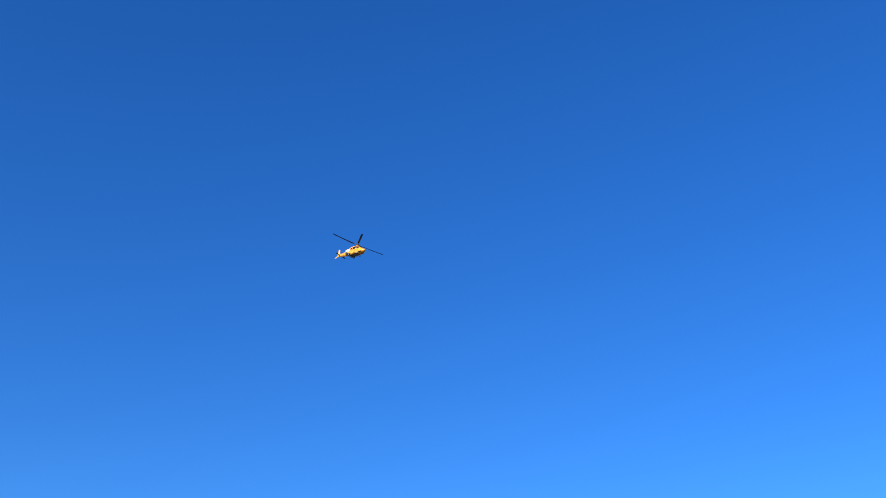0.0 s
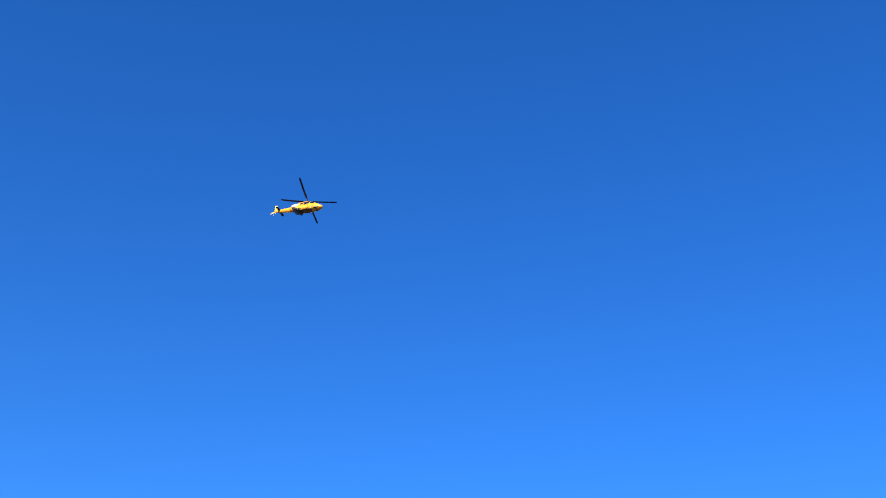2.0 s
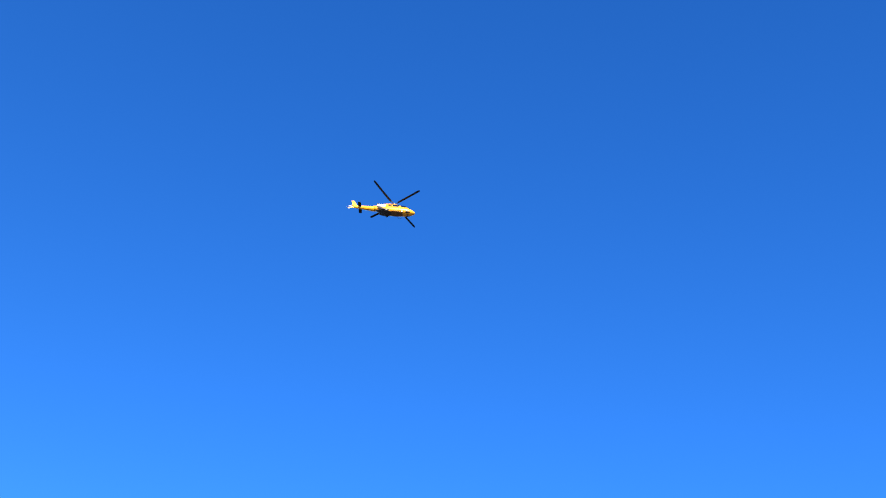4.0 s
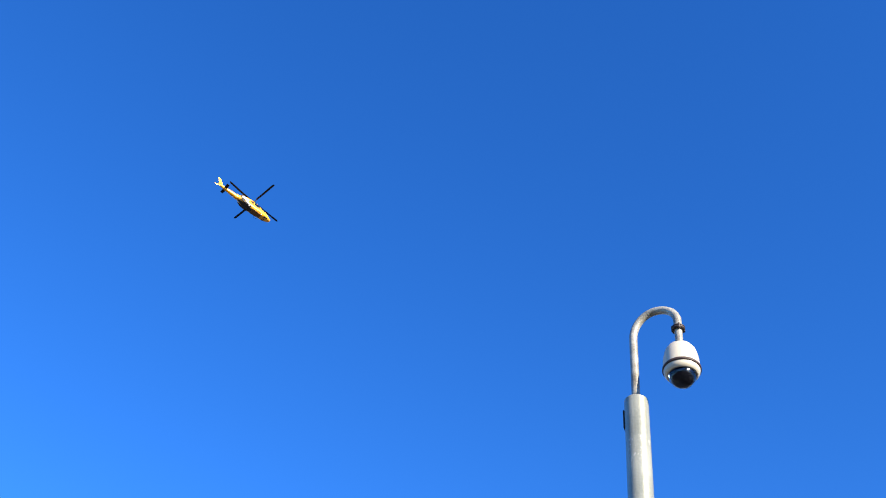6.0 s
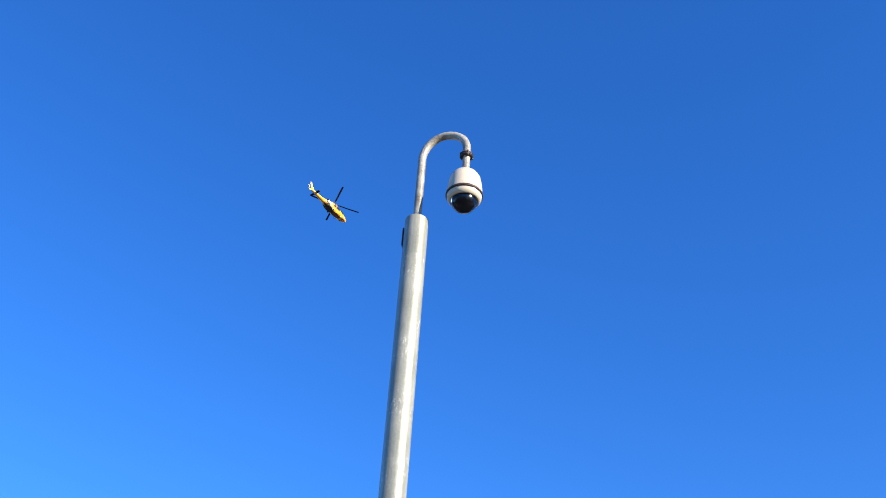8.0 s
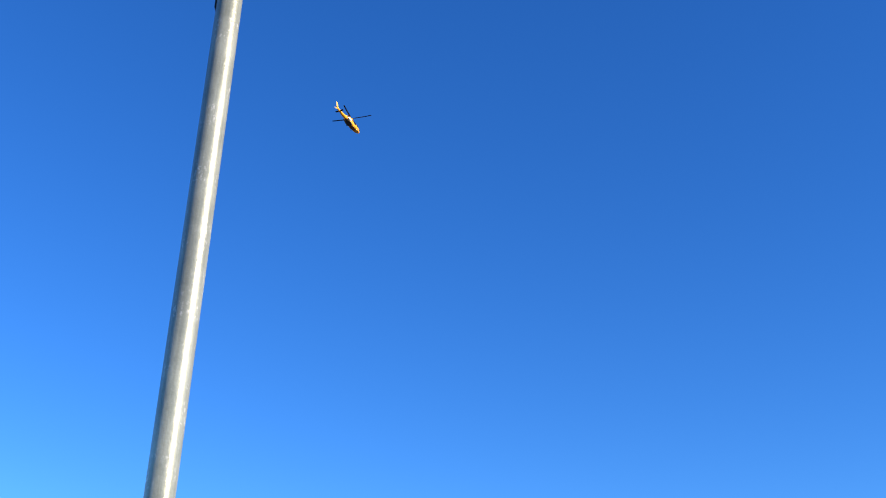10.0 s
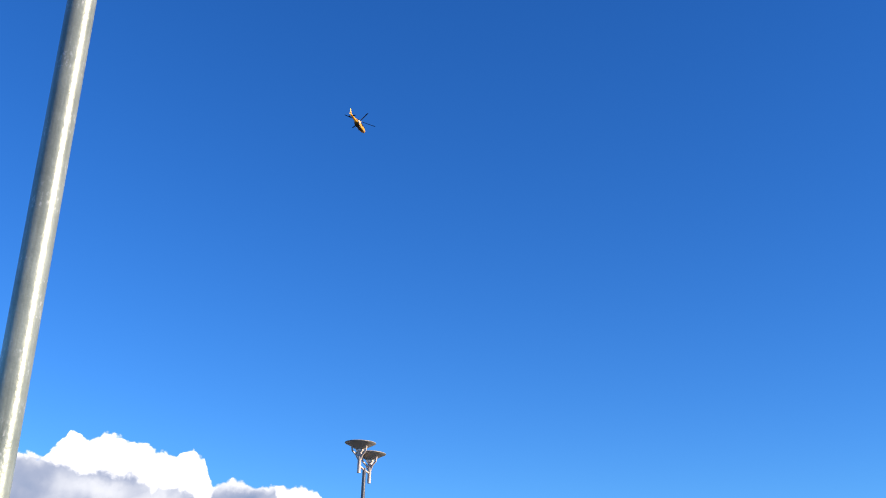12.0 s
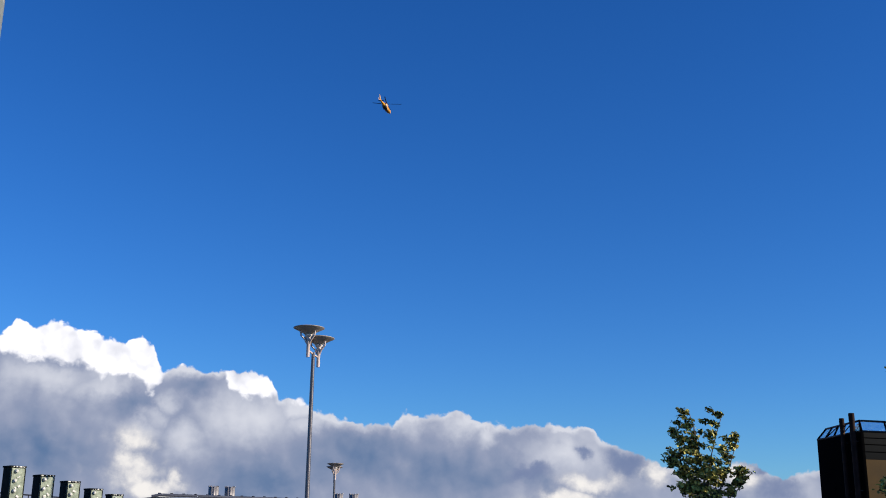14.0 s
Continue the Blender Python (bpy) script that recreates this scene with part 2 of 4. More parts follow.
def cloud_material():
    """Far clouds, glowing, with sun and shade painted in: sunlit white heads above a blue-grey bank with paler and
    darker folds.
    """
    m = bpy.data.materials.new("far_cloud")
    m.use_nodes = True
    n, l = m.node_tree.nodes, m.node_tree.links
    n.clear()

    def calc(op, a, b=0.0, c=0.0):
        k = n.new("ShaderNodeMath")
        k.operation = op
        for slot, v in zip(k.inputs, (a, b, c)):
            if isinstance(v, (int, float)):
                slot.default_value = v
            else:
                l.new(v, slot)
        return k.outputs[0]

    def ease(v, lo, hi):
        k = n.new("ShaderNodeMapRange")
        k.interpolation_type = "SMOOTHSTEP"
        l.new(v, k.inputs["Value"])
        k.inputs["From Min"].default_value, k.inputs["From Max"].default_value = lo, hi
        return k.outputs["Result"]

    def cloudy(vec, scale, detail, rough=0.55):
        k = n.new("ShaderNodeTexNoise")
        l.new(vec, k.inputs["Vector"])
        k.inputs["Scale"].default_value, k.inputs["Detail"].default_value = scale, detail
        k.inputs["Roughness"].default_value = rough
        return k

    def heads(vec, scale, soft=0.25):
        k = n.new("ShaderNodeTexVoronoi")
        k.feature = "SMOOTH_F1"
        k.inputs["Smoothness"].default_value = soft
        k.inputs["Scale"].default_value = scale
        l.new(vec, k.inputs["Vector"])
        return k.outputs["Distance"]

    def shifted(vec, turb, amount):
        """The coordinates stirred by a noise, with no shift on the whole."""
        k = n.new("ShaderNodeVectorMath")
        k.operation = "MULTIPLY_ADD"
        l.new(turb, k.inputs[0])
        k.inputs[1].default_value = (amount, amount, 0.0)
        l.new(vec, k.inputs[2])
        back = n.new("ShaderNodeVectorMath")
        back.operation = "SUBTRACT"
        l.new(k.outputs[0], back.inputs[0])
        back.inputs[1].default_value = (amount / 2, amount / 2, 0.0)
        return back.outputs[0]

    uv, ed = n.new("ShaderNodeUVMap"), n.new("ShaderNodeUVMap")
    uv.uv_map, ed.uv_map = "sky", "edge"
    rim = n.new("ShaderNodeSeparateXYZ")
    l.new(ed.outputs[0], rim.inputs[0])
    rel, above = rim.outputs[0], rim.outputs[1]
    v = shifted(uv.outputs[0], cloudy(uv.outputs[0], 1.3, 6).outputs["Color"], 0.5)
    loose = shifted(uv.outputs[0], cloudy(uv.outputs[0], 0.55, 7, 0.6).outputs["Color"], 1.9)
    place = n.new("ShaderNodeSeparateXYZ")
    l.new(loose, place.inputs[0])
    az, el = place.outputs[0], place.outputs[1]

    def fold(a0, e0, wa, we):
        """A soft patch round a compass angle and elevation, torn by the stirred coordinates."""
        x = calc("DIVIDE", calc("SUBTRACT", az, a0), wa)
        y = calc("DIVIDE", calc("SUBTRACT", el, e0), we)
        return calc("EXPONENT", calc("MULTIPLY", calc("ADD", calc("MULTIPLY", x, x), calc("MULTIPLY", y, y)), -0.8))

    def folds(patches):
        total = None
        for p in patches:
            k = fold(*p)
            total = k if total is None else calc("MAXIMUM", total, k)
        return total

    wide, mid, fine = (cloudy(v, q, d, r).outputs["Fac"] for q, d, r in ((0.28, 4, 0.45), (0.9, 8, 0.6), (3.2, 8, 0.62)))
    big_heads, small_heads, tiny_heads = heads(v, 0.9), heads(v, 2.4), heads(v, 5.5)
    rough = calc("MULTIPLY_ADD", big_heads, -0.42, 0.18)
    rough = calc("ADD", rough, calc("MULTIPLY_ADD", small_heads, -0.25, 0.115))
    rough = calc("ADD", rough, calc("MULTIPLY_ADD", tiny_heads, -0.10, 0.045))
    rough = calc("ADD", rough, calc("MULTIPLY_ADD", mid, 0.32, -0.16))
    rough = calc("ADD", rough, calc("MULTIPLY_ADD", fine, 0.18, -0.09))
    depth = calc("SUBTRACT", rough, rel)
    cover = ease(depth, -0.02, 0.17)
    # the sunlit heads: above the line where the bank's shade begins
    sunny = calc("ADD", above, calc("MULTIPLY", rough, 1.5))
    white = ease(sunny, -0.16, 0.34)
    white = calc("MULTIPLY", white, ease(calc("MULTIPLY_ADD", mid, 1.8, calc("MULTIPLY", above, 0.9)), 0.45, 1.0))

    def puffs(vec):
        total = calc("MULTIPLY", heads(vec, 0.55, 0.5), -1.0)
        total = calc("MULTIPLY_ADD", heads(vec, 1.3, 0.4), -0.45, total)
        return calc("MULTIPLY_ADD", cloudy(vec, 1.2, 4, 0.5).outputs["Fac"], 0.55, total)

    # side light from the upper right, painted by comparing shifted puff heights
    shift = n.new("ShaderNodeVectorMath")
    shift.operation = "ADD"
    l.new(v, shift.inputs[0])
    shift.inputs[1].default_value = (0.30, 0.26, 0.0)
    relief = calc("SUBTRACT", puffs(v), puffs(shift.outputs[0]))
    tone = calc("MULTIPLY_ADD", wide, 0.50, 0.12)
    tone = calc("MULTIPLY_ADD", cloudy(loose, 0.5, 5, 0.5).outputs["Fac"], 0.30, calc("ADD", tone, -0.08))
    tone = calc("MULTIPLY_ADD", folds(PALE_FOLDS), 0.46, tone)
    tone = calc("MULTIPLY_ADD", folds(DARK_FOLDS), -0.26, tone)
    # pale rim painted along the tops, as light catching the cloud edge
    tone = calc("MULTIPLY_ADD", ease(depth, 0.6, 0.0), 0.32, tone)
    tone = calc("MULTIPLY_ADD", relief, 0.22, tone)
    cream = ease(calc("MULTIPLY_ADD", relief, 0.45, calc("MULTIPLY_ADD", mid, 1.0, calc("ADD", folds(CREAM_FOLDS), -0.5))), 0.10, 1.15)
    bank = n.new("ShaderNodeValToRGB")
    bank.color_ramp.elements[0].position, bank.color_ramp.elements[1].position = 0.05, 0.95
    bank.color_ramp.elements[0].color, bank.color_ramp.elements[1].color = (0.155, 0.26, 0.45, 1), (0.90, 0.93, 0.98, 1)
    half = bank.color_ramp.elements.new(0.42)
    half.color = (0.395, 0.455, 0.605, 1)
    l.new(tone, bank.inputs["Fac"])
    warm = n.new("ShaderNodeValToRGB")
    warm.color_ramp.elements[0].position, warm.color_ramp.elements[1].position = 0.0, 1.0
    warm.color_ramp.elements[0].color, warm.color_ramp.elements[1].color = (0.50, 0.54, 0.64, 1), (1.22, 1.18, 1.08, 1)
    l.new(cream, warm.inputs["Fac"])
    lit = n.new("ShaderNodeValToRGB")
    lit.color_ramp.elements[0].position, lit.color_ramp.elements[1].position = 0.12, 0.62
    lit.color_ramp.elements[0].color, lit.color_ramp.elements[1].color = (1.62, 1.60, 1.54, 1), (0.84, 0.87, 0.95, 1)
    l.new(calc("MULTIPLY_ADD", relief, -0.45, calc("ADD", calc("MULTIPLY", big_heads, 0.50), calc("MULTIPLY", small_heads, 0.12))), lit.inputs["Fac"])

    def over(fac, low, high):
        k = n.new("ShaderNodeMix")
        k.data_type = "RGBA"
        for slot, val in ((0, fac), (6, low), (7, high)):
            l.new(val, k.inputs[slot])
        return k.outputs[2]

    # small dark fragments before the sunlit folds
    scrap = ease(calc("MULTIPLY_ADD", mid, 1.1, calc("ADD", folds(SCRAPS), -0.55)), 0.18, 1.0)
    slate = n.new("ShaderNodeRGB")
    slate.outputs[0].default_value = (0.24, 0.31, 0.50, 1)
    colour = over(cream, bank.outputs[0], warm.outputs[0])
    colour = over(calc("MULTIPLY", scrap, 0.85), colour, slate.outputs[0])
    colour = over(white, colour, lit.outputs[0])
    shine, clear, both, out = (n.new("ShaderNode" + k) for k in ("Emission", "BsdfTransparent", "MixShader", "OutputMaterial"))
    l.new(colour, shine.inputs["Color"])
    shine.inputs["Strength"].default_value = 0.6
    l.new(cover, both.inputs[0])
    l.new(clear.outputs[0], both.inputs[1])
    l.new(shine.outputs[0], both.inputs[2])
    l.new(both.outputs[0], out.inputs["Surface"])
    return m


# paler, darker and sunlit folds painted into the cloud bank: compass angle, elevation, half width, half height in
# degrees
PALE_FOLDS = ((-14.35, 7.0, 0.5, 0.5), (-14.8, 6.3, 0.6, 0.6), (-15.3, 5.7, 0.9, 0.5), (-13.6, 8.9, 0.8, 0.5), (-11.9, 8.7, 1.2, 0.25), (-7.4, 7.1, 0.9, 0.5), (-17.5, 7.6, 1.6, 0.5), (1.33, 6.22, 1.2, 0.54), (2.62, 5.84, 0.6, 0.42), (-1.87, 6.38, 0.72, 0.66), (6.22, 4.6, 2.1, 1.05), (-6.13, 6.3, 1.66, 0.48),
              (-10.4, 6.48, 2.26, 1.05), (-20.07, 8.03, 2.1, 0.6), (6.54, 6.12, 0.75, 0.3), (7.96, 6.06, 0.42, 0.3), (-13.4, 5.2, 0.9, 0.9))
DARK_FOLDS = ((-23.5, 3.6, 4.0, 2.0), (-9.5, 3.2, 3.0, 1.2), (4.88, 3.59, 1.2, 0.5), (9.77, 4.41, 1.0, 0.6), (-15.43, 6.95, 1.4, 0.72), (-12.9, 7.95, 1.1, 0.45), (-21.24, 4.24, 3.3, 1.5),
              (1.2, 3.8, 3.9, 1.2), (-4.14, 4.45, 3.6, 1.5), (7.4, 4.9, 0.5, 0.3), (16.46, 4.17, 1.2, 0.3))
SCRAPS = ((4.75, 3.75, 1.3, 0.42), (9.8, 4.35, 1.0, 0.5), (7.4, 4.95, 0.5, 0.28), (16.6, 4.0, 1.0, 0.28), (17.4, 2.9, 1.0, 0.7))
CREAM_FOLDS = ((-15.69, 5.01, 1.1, 0.9), (-15.7, 3.47, 1.5, 1.1), (-14.65, 2.52, 1.8, 0.8), (-13.67, 3.05, 0.5, 0.9), (7.8, 3.3, 1.9, 0.7),
               (6.76, 2.4, 2.0, 0.6), (11.12, 3.83, 0.7, 0.8), (15.38, 3.73, 1.0, 0.8))
M_CLOUD = cloud_material()

# ---- shaping ----


def part(name, bm, mat, parent=None, label="", at=None, sharp=35):
    """One mesh object from a bmesh, under its thing."""
    for e in bm.edges:
        e.smooth = not (len(e.link_faces) == 2 and e.calc_face_angle(0) > radians(sharp))
    me = bpy.data.meshes.new(name)
    bm.normal_update()
    bm.to_mesh(me)
    bm.free()
    me.polygons.foreach_set("use_smooth", [True] * len(me.polygons))
    me.materials.append(mat)
    ob = new(name, me)
    if parent:
        ob.parent = parent
    if at:
        ob.matrix_basis = at
    if label:
        ob["label"] = label
    return ob


def base(name, m, label, category, group="", kind=""):
    ob = new(name)
    ob.empty_display_size = 0.2
    ob.matrix_basis = m
    return tagged(ob, label, category, group, kind)


def box(w, d, h, at=(0, 0, 0), bevel=0.0, rot=None, bm=None):
    """A box centred on at, with rounded edges."""
    bm = bm or bmesh.new()
    m = Matrix.Translation(at) @ (rot or Matrix()) @ Matrix.Diagonal((w, d, h, 1))
    vs = bmesh.ops.create_cube(bm, size=1, matrix=m)["verts"]
    if bevel:
        es = list({e for v in vs for e in v.link_edges})
        bmesh.ops.bevel(bm, geom=es, offset=bevel, segments=2, affect="EDGES", profile=0.6)
    return bm


def turned(profile, n=32, bm=None, at=Matrix()):
    """A body of revolution about z from (radius, height) pairs."""
    bm = bm or bmesh.new()
    rings = []
    for r, z in profile:
        if r < 1e-6:
            rings.append([bm.verts.new(at @ Vector((0, 0, z)))])
        else:
            rings.append([bm.verts.new(at @ Vector((r * math.cos(2 * math.pi * k / n), r * math.sin(2 * math.pi * k / n), z))) for k in range(n)])
    for a, b in zip(rings, rings[1:]):
        for k in range(n):
            q = (k + 1) % n
            if len(a) == 1 and len(b) == 1:
                continue
            if len(a) == 1:
                bm.faces.new((a[0], b[q], b[k]))
            elif len(b) == 1:
                bm.faces.new((a[k], a[q], b[0]))
            else:
                bm.faces.new((a[k], a[q], b[q], b[k]))
    bmesh.ops.recalc_face_normals(bm, faces=bm.faces)
    return bm


def tube(points, radii, n=16, bm=None):
    """A tube along points, closed at both ends."""
    bm = bm or bmesh.new()
    pts = [Vector(p) for p in points]
    if not hasattr(radii, "__len__"):
        radii = [radii] * len(pts)
    rings = []
    side = None
    for i, p in enumerate(pts):
        way = (pts[min(i + 1, len(pts) - 1)] - pts[max(i - 1, 0)]).normalized()
        if side is None:
            side = way.orthogonal().normalized()
        side = (side - way * side.dot(way)).normalized()
        up = way.cross(side)
        rings.append([bm.verts.new(p + (side * math.cos(2 * math.pi * k / n) + up * math.sin(2 * math.pi * k / n)) * radii[i]) for k in range(n)])
    for a, b in zip(rings, rings[1:]):
        for k in range(n):
            bm.faces.new((a[k], a[(k + 1) % n], b[(k + 1) % n], b[k]))
    bm.faces.new(rings[0][::-1])
    bm.faces.new(rings[-1])
    bmesh.ops.recalc_face_normals(bm, faces=bm.faces)
    return bm


def loft(sections, n=28, bm=None):
    """A body along x from sections (x, middle height, half width, half height, squareness)."""
    bm = bm or bmesh.new()
    rings = []
    for x, zc, w, h, e in sections:
        ring = []
        for k in range(n):
            a = 2 * math.pi * k / n
            c, s = math.cos(a), math.sin(a)
            ring.append(bm.verts.new((x, w * math.copysign(abs(c) ** e, c), zc + h * math.copysign(abs(s) ** e, s))))
        rings.append(ring)
    for a, b in zip(rings, rings[1:]):
        for k in range(n):
            bm.faces.new((a[k], a[(k + 1) % n], b[(k + 1) % n], b[k]))
    bm.faces.new(rings[0])
    bm.faces.new(rings[-1][::-1])
    bmesh.ops.recalc_face_normals(bm, faces=bm.faces)
    return bm


def wing(root, tip, thick, bm=None):
    """A tapered aerofoil plate: root and tip are (leading edge, trailing edge) points, thick its thickness at both."""
    bm = bm or bmesh.new()
    rings = []
    r0, r1, t0, t1 = (Vector(p) for p in (*root, *tip))
    normal = (r1 - r0).cross(t0 - r0).normalized()
    for a, b, th in ((r0, r1, thick[0]), (t0, t1, thick[1])):
        ring = []
        shape = [(0, 0), (0.08, 0.35), (0.3, 0.5), (0.65, 0.32), (1, 0.03), (1, -0.03), (0.65, -0.32), (0.3, -0.5), (0.08, -0.35)]
        for u, v in shape:
            ring.append(bm.verts.new(a.lerp(b, u) + normal * v * th))
        rings.append(ring)
    k = len(rings[0])
    for i in range(k):
        bm.faces.new((rings[0][i], rings[0][(i + 1) % k], rings[1][(i + 1) % k], rings[1][i]))
    bm.faces.new(rings[0][::-1])
    bm.faces.new(rings[1])
    bmesh.ops.recalc_face_normals(bm, faces=bm.faces)
    return bm


def polar(az, dist, z=0.0):
    a = radians(az)
    return Vector((math.sin(a) * dist, math.cos(a) * dist, z))

# ---- ground ----
gb = bmesh.new()
bmesh.ops.create_grid(gb, x_segments=24, y_segments=24, size=4500)
tagged(part("ground", gb, M_PAVING), "dark grey weathered asphalt", "ground", kind="structure")


# ---- the helicopter ----
def helicopter():
    top = base("helicopter", pose(-138, -141, 99), "yellow rescue helicopter with a dark belly and black blades, in flight", "helicopter")
    fus = part("fuselage", loft([
        (3.95, -1.78, 0.10, 0.08, 1.0), (3.82, -1.78, 0.28, 0.22, 1.0), (3.45, -1.76, 0.50, 0.38, 0.95), (2.9, -1.70, 0.68, 0.52, 0.85),
        (2.3, -1.60, 0.78, 0.70, 0.75), (1.6, -1.50, 0.82, 0.82, 0.68), (0.5, -1.48, 0.83, 0.86, 0.65), (-0.6, -1.48, 0.83, 0.86, 0.65),
        (-1.5, -1.44, 0.78, 0.80, 0.70), (-2.2, -1.36, 0.62, 0.64, 0.80), (-2.9, -1.28, 0.46, 0.46, 0.9), (-3.4, -1.24, 0.38, 0.36, 1.0)], 36), M_YELLOW, top)
    # dark shell that carries the aft underside's shade in its colour
    part("belly_shade", loft([
        (0.4, -2.27, 0.16, 0.06, 0.8), (0.0, -2.25, 0.40, 0.11, 0.6), (-0.5, -2.22, 0.56, 0.16, 0.6), (-1.0, -2.18, 0.60, 0.18, 0.6),
        (-1.6, -2.06, 0.48, 0.18, 0.7), (-2.4, -1.81, 0.30, 0.16, 0.8), (-3.0, -1.56, 0.18, 0.09, 0.9)], 24), M_BELLY, fus, "near-black underside, mostly shade put into its colour")
    # keel and nose underside: shade drawn as darker brown shells
    part("keel_shade", loft([
        (2.4, -2.16, 0.20, 0.08, 0.8), (1.9, -2.20, 0.46, 0.12, 0.7), (1.0, -2.22, 0.60, 0.15, 0.6), (0.2, -2.22, 0.60, 0.14, 0.6), (-0.1, -2.22, 0.4, 0.10, 0.6)], 24),
         M_UNDER, fus, "underside in orange-brown, for yellow paint in shade")
    part("chin_shade", loft([(3.74, -1.92, 0.20, 0.07, 0.9), (3.25, -2.00, 0.46, 0.13, 0.8), (2.6, -2.10, 0.60, 0.15, 0.7), (2.2, -2.18, 0.4, 0.09, 0.8)], 20), M_CHIN, fus, "dark brown underside of the nose, its shade in the colour")
    part("nose_light", turned([(0.0, 0.03), (0.06, 0.02), (0.09, -0.02), (0.09, -0.06)], 14), M_WHITE, fus, "round white landing light", pose(2.9, -0.35, -2.12, 180))
    part("nose_light", turned([(0.0, 0.03), (0.08, 0.02), (0.11, -0.02), (0.11, -0.08)], 14), M_WHITE, fus, "round white landing light", pose(2.35, -0.42, -2.16, 205))
    part("search_light", turned([(0.0, 0.10), (0.09, 0.08), (0.12, 0.0), (0.10, -0.10), (0.0, -0.14)], 14), M_SILVER, fus, "round metal searchlight under the nose", pose(1.9, -0.55, -2.26, 200))
    part("engine_cowling", loft([
        (1.9, -0.72, 0.20, 0.06, 0.9), (1.4, -0.66, 0.44, 0.20, 0.8), (0.6, -0.58, 0.56, 0.34, 0.75), (-0.4, -0.55, 0.60, 0.38, 0.72),
        (-1.4, -0.62, 0.58, 0.36, 0.75), (-2.2, -0.80, 0.46, 0.28, 0.8), (-3.0, -1.00, 0.28, 0.18, 0.9)], 26), M_YELLOW, top)
    for s in (-1, 1):
        part("air_intake", loft([(1.25, -0.76, 0.02, 0.05, 0.8), (1.1, -0.76, 0.09, 0.12, 0.8), (-0.35, -0.72, 0.11, 0.14, 0.8), (-0.5, -0.72, 0.02, 0.05, 0.8)], 14),
             M_SOOT, top, "dark engine air intake", pose(0, s * 0.58, 0))
        ex = part("exhaust_shroud", loft([(-0.95, -1.32, 0.05, 0.14, 0.8), (-1.1, -1.32, 0.20, 0.36, 0.7), (-1.9, -1.30, 0.24, 0.36, 0.7), (-2.5, -1.24, 0.16, 0.26, 0.8)], 18),
                  M_SILVER, top, "bare metal exhaust fairing", pose(0, s * 0.66, 0))
        part("exhaust_pipe", tube([(-2.2, 0.0, -1.04), (-2.45, s * 0.02, -1.02), (-2.62, s * 0.06, -1.0)], [0.15, 0.17, 0.18], 14), M_SOOT, ex)
        part("cockpit_door_window", loft([(2.35, -1.22, 0.03, 0.06, 0.8), (2.25, -1.24, 0.05, 0.18, 0.7), (1.55, -1.18, 0.06, 0.24, 0.6), (1.4, -1.18, 0.03, 0.2, 0.6)], 14),
             M_CANOPY, top, "dark tinted cockpit door window", pose(0, s * 0.765, 0))
        part("cabin_window", loft([(1.15, -1.16, 0.03, 0.18, 0.6), (1.08, -1.16, 0.05, 0.24, 0.5), (0.18, -1.16, 0.05, 0.24, 0.5), (0.1, -1.16, 0.03, 0.18, 0.6)], 14),
             M_CANOPY, top, "dark tinted cabin window", pose(0, s * 0.80, 0))
        part("rear_cabin_window", loft([(-0.1, -1.14, 0.03, 0.14, 0.6), (-0.16, -1.14, 0.05, 0.20, 0.5), (-0.62, -1.14, 0.05, 0.20, 0.5), (-0.7, -1.14, 0.03, 0.14, 0.6)], 14),
             M_CANOPY, top, "dark tinted cabin window", pose(0, s * 0.80, 0))
        sp = part("sponson", loft([(-0.1, -2.12, 0.04, 0.06, 0.9), (-0.5, -2.12, 0.12, 0.12, 0.8), (-1.1, -2.10, 0.17, 0.16, 0.75), (-1.8, -2.02, 0.13, 0.13, 0.8), (-2.2, -1.95, 0.04, 0.06, 0.9)], 18),
                  M_BELLY, top, "dark wheel fairing", pose(0, s * 0.62, 0))
        wh = part("main_wheel", turned([(0.0, -0.07), (0.15, -0.07), (0.20, -0.04), (0.21, 0), (0.20, 0.04), (0.15, 0.07), (0, 0.07)], 20), M_BLADE, sp, "black rubber wheel", pose(-0.75, s * 0.06, -2.32, 90))
        part("wheel_hub", turned([(0, -0.085), (0.08, -0.085), (0.09, 0), (0.08, 0.085), (0, 0.085)], 14), M_SILVER, sp, "", pose(-0.75, s * 0.06, -2.32, 90))
        part("stabilizer", wing(((-5.25, s * 0.16, -1.18), (-5.85, s * 0.16, -1.18)), ((-5.36, s * 1.15, -1.16), (-5.87, s * 1.15, -1.16)), (0.10, 0.07)), M_BLADE, top, "dark horizontal tail plane")
    for s in (-1, 1):
        part("chin_window", loft([(3.50, -1.90, 0.02, 0.05, 0.8), (3.40, -1.90, 0.05, 0.12, 0.7), (2.95, -1.94, 0.05, 0.14, 0.7), (2.85, -1.94, 0.02, 0.06, 0.8)], 12), M_CANOPY, top, "dark lower nose window", pose(0, s * 0.52, 0, 0, 0, -s * 12))
        part("door_seam", box(0.03, 0.02, 1.2, (1.25, s * 0.825, -1.55), 0.004), M_SOOT, top, "dark cabin door joint")
        part("flank_panel", loft([(-1.0, -1.86, 0.02, 0.05, 0.8), (-1.15, -1.86, 0.07, 0.16, 0.7), (-2.0, -1.78, 0.08, 0.16, 0.7), (-2.5, -1.66, 0.02, 0.05, 0.8)], 14), M_SOOT, top, "dark flank panel under the exhaust", pose(0, s * 0.66, 0))
        part("door_rail", box(1.9, 0.03, 0.05, (0.35, s * 0.835, -1.50), 0.008), M_SOOT, top, "dark sliding door rail")
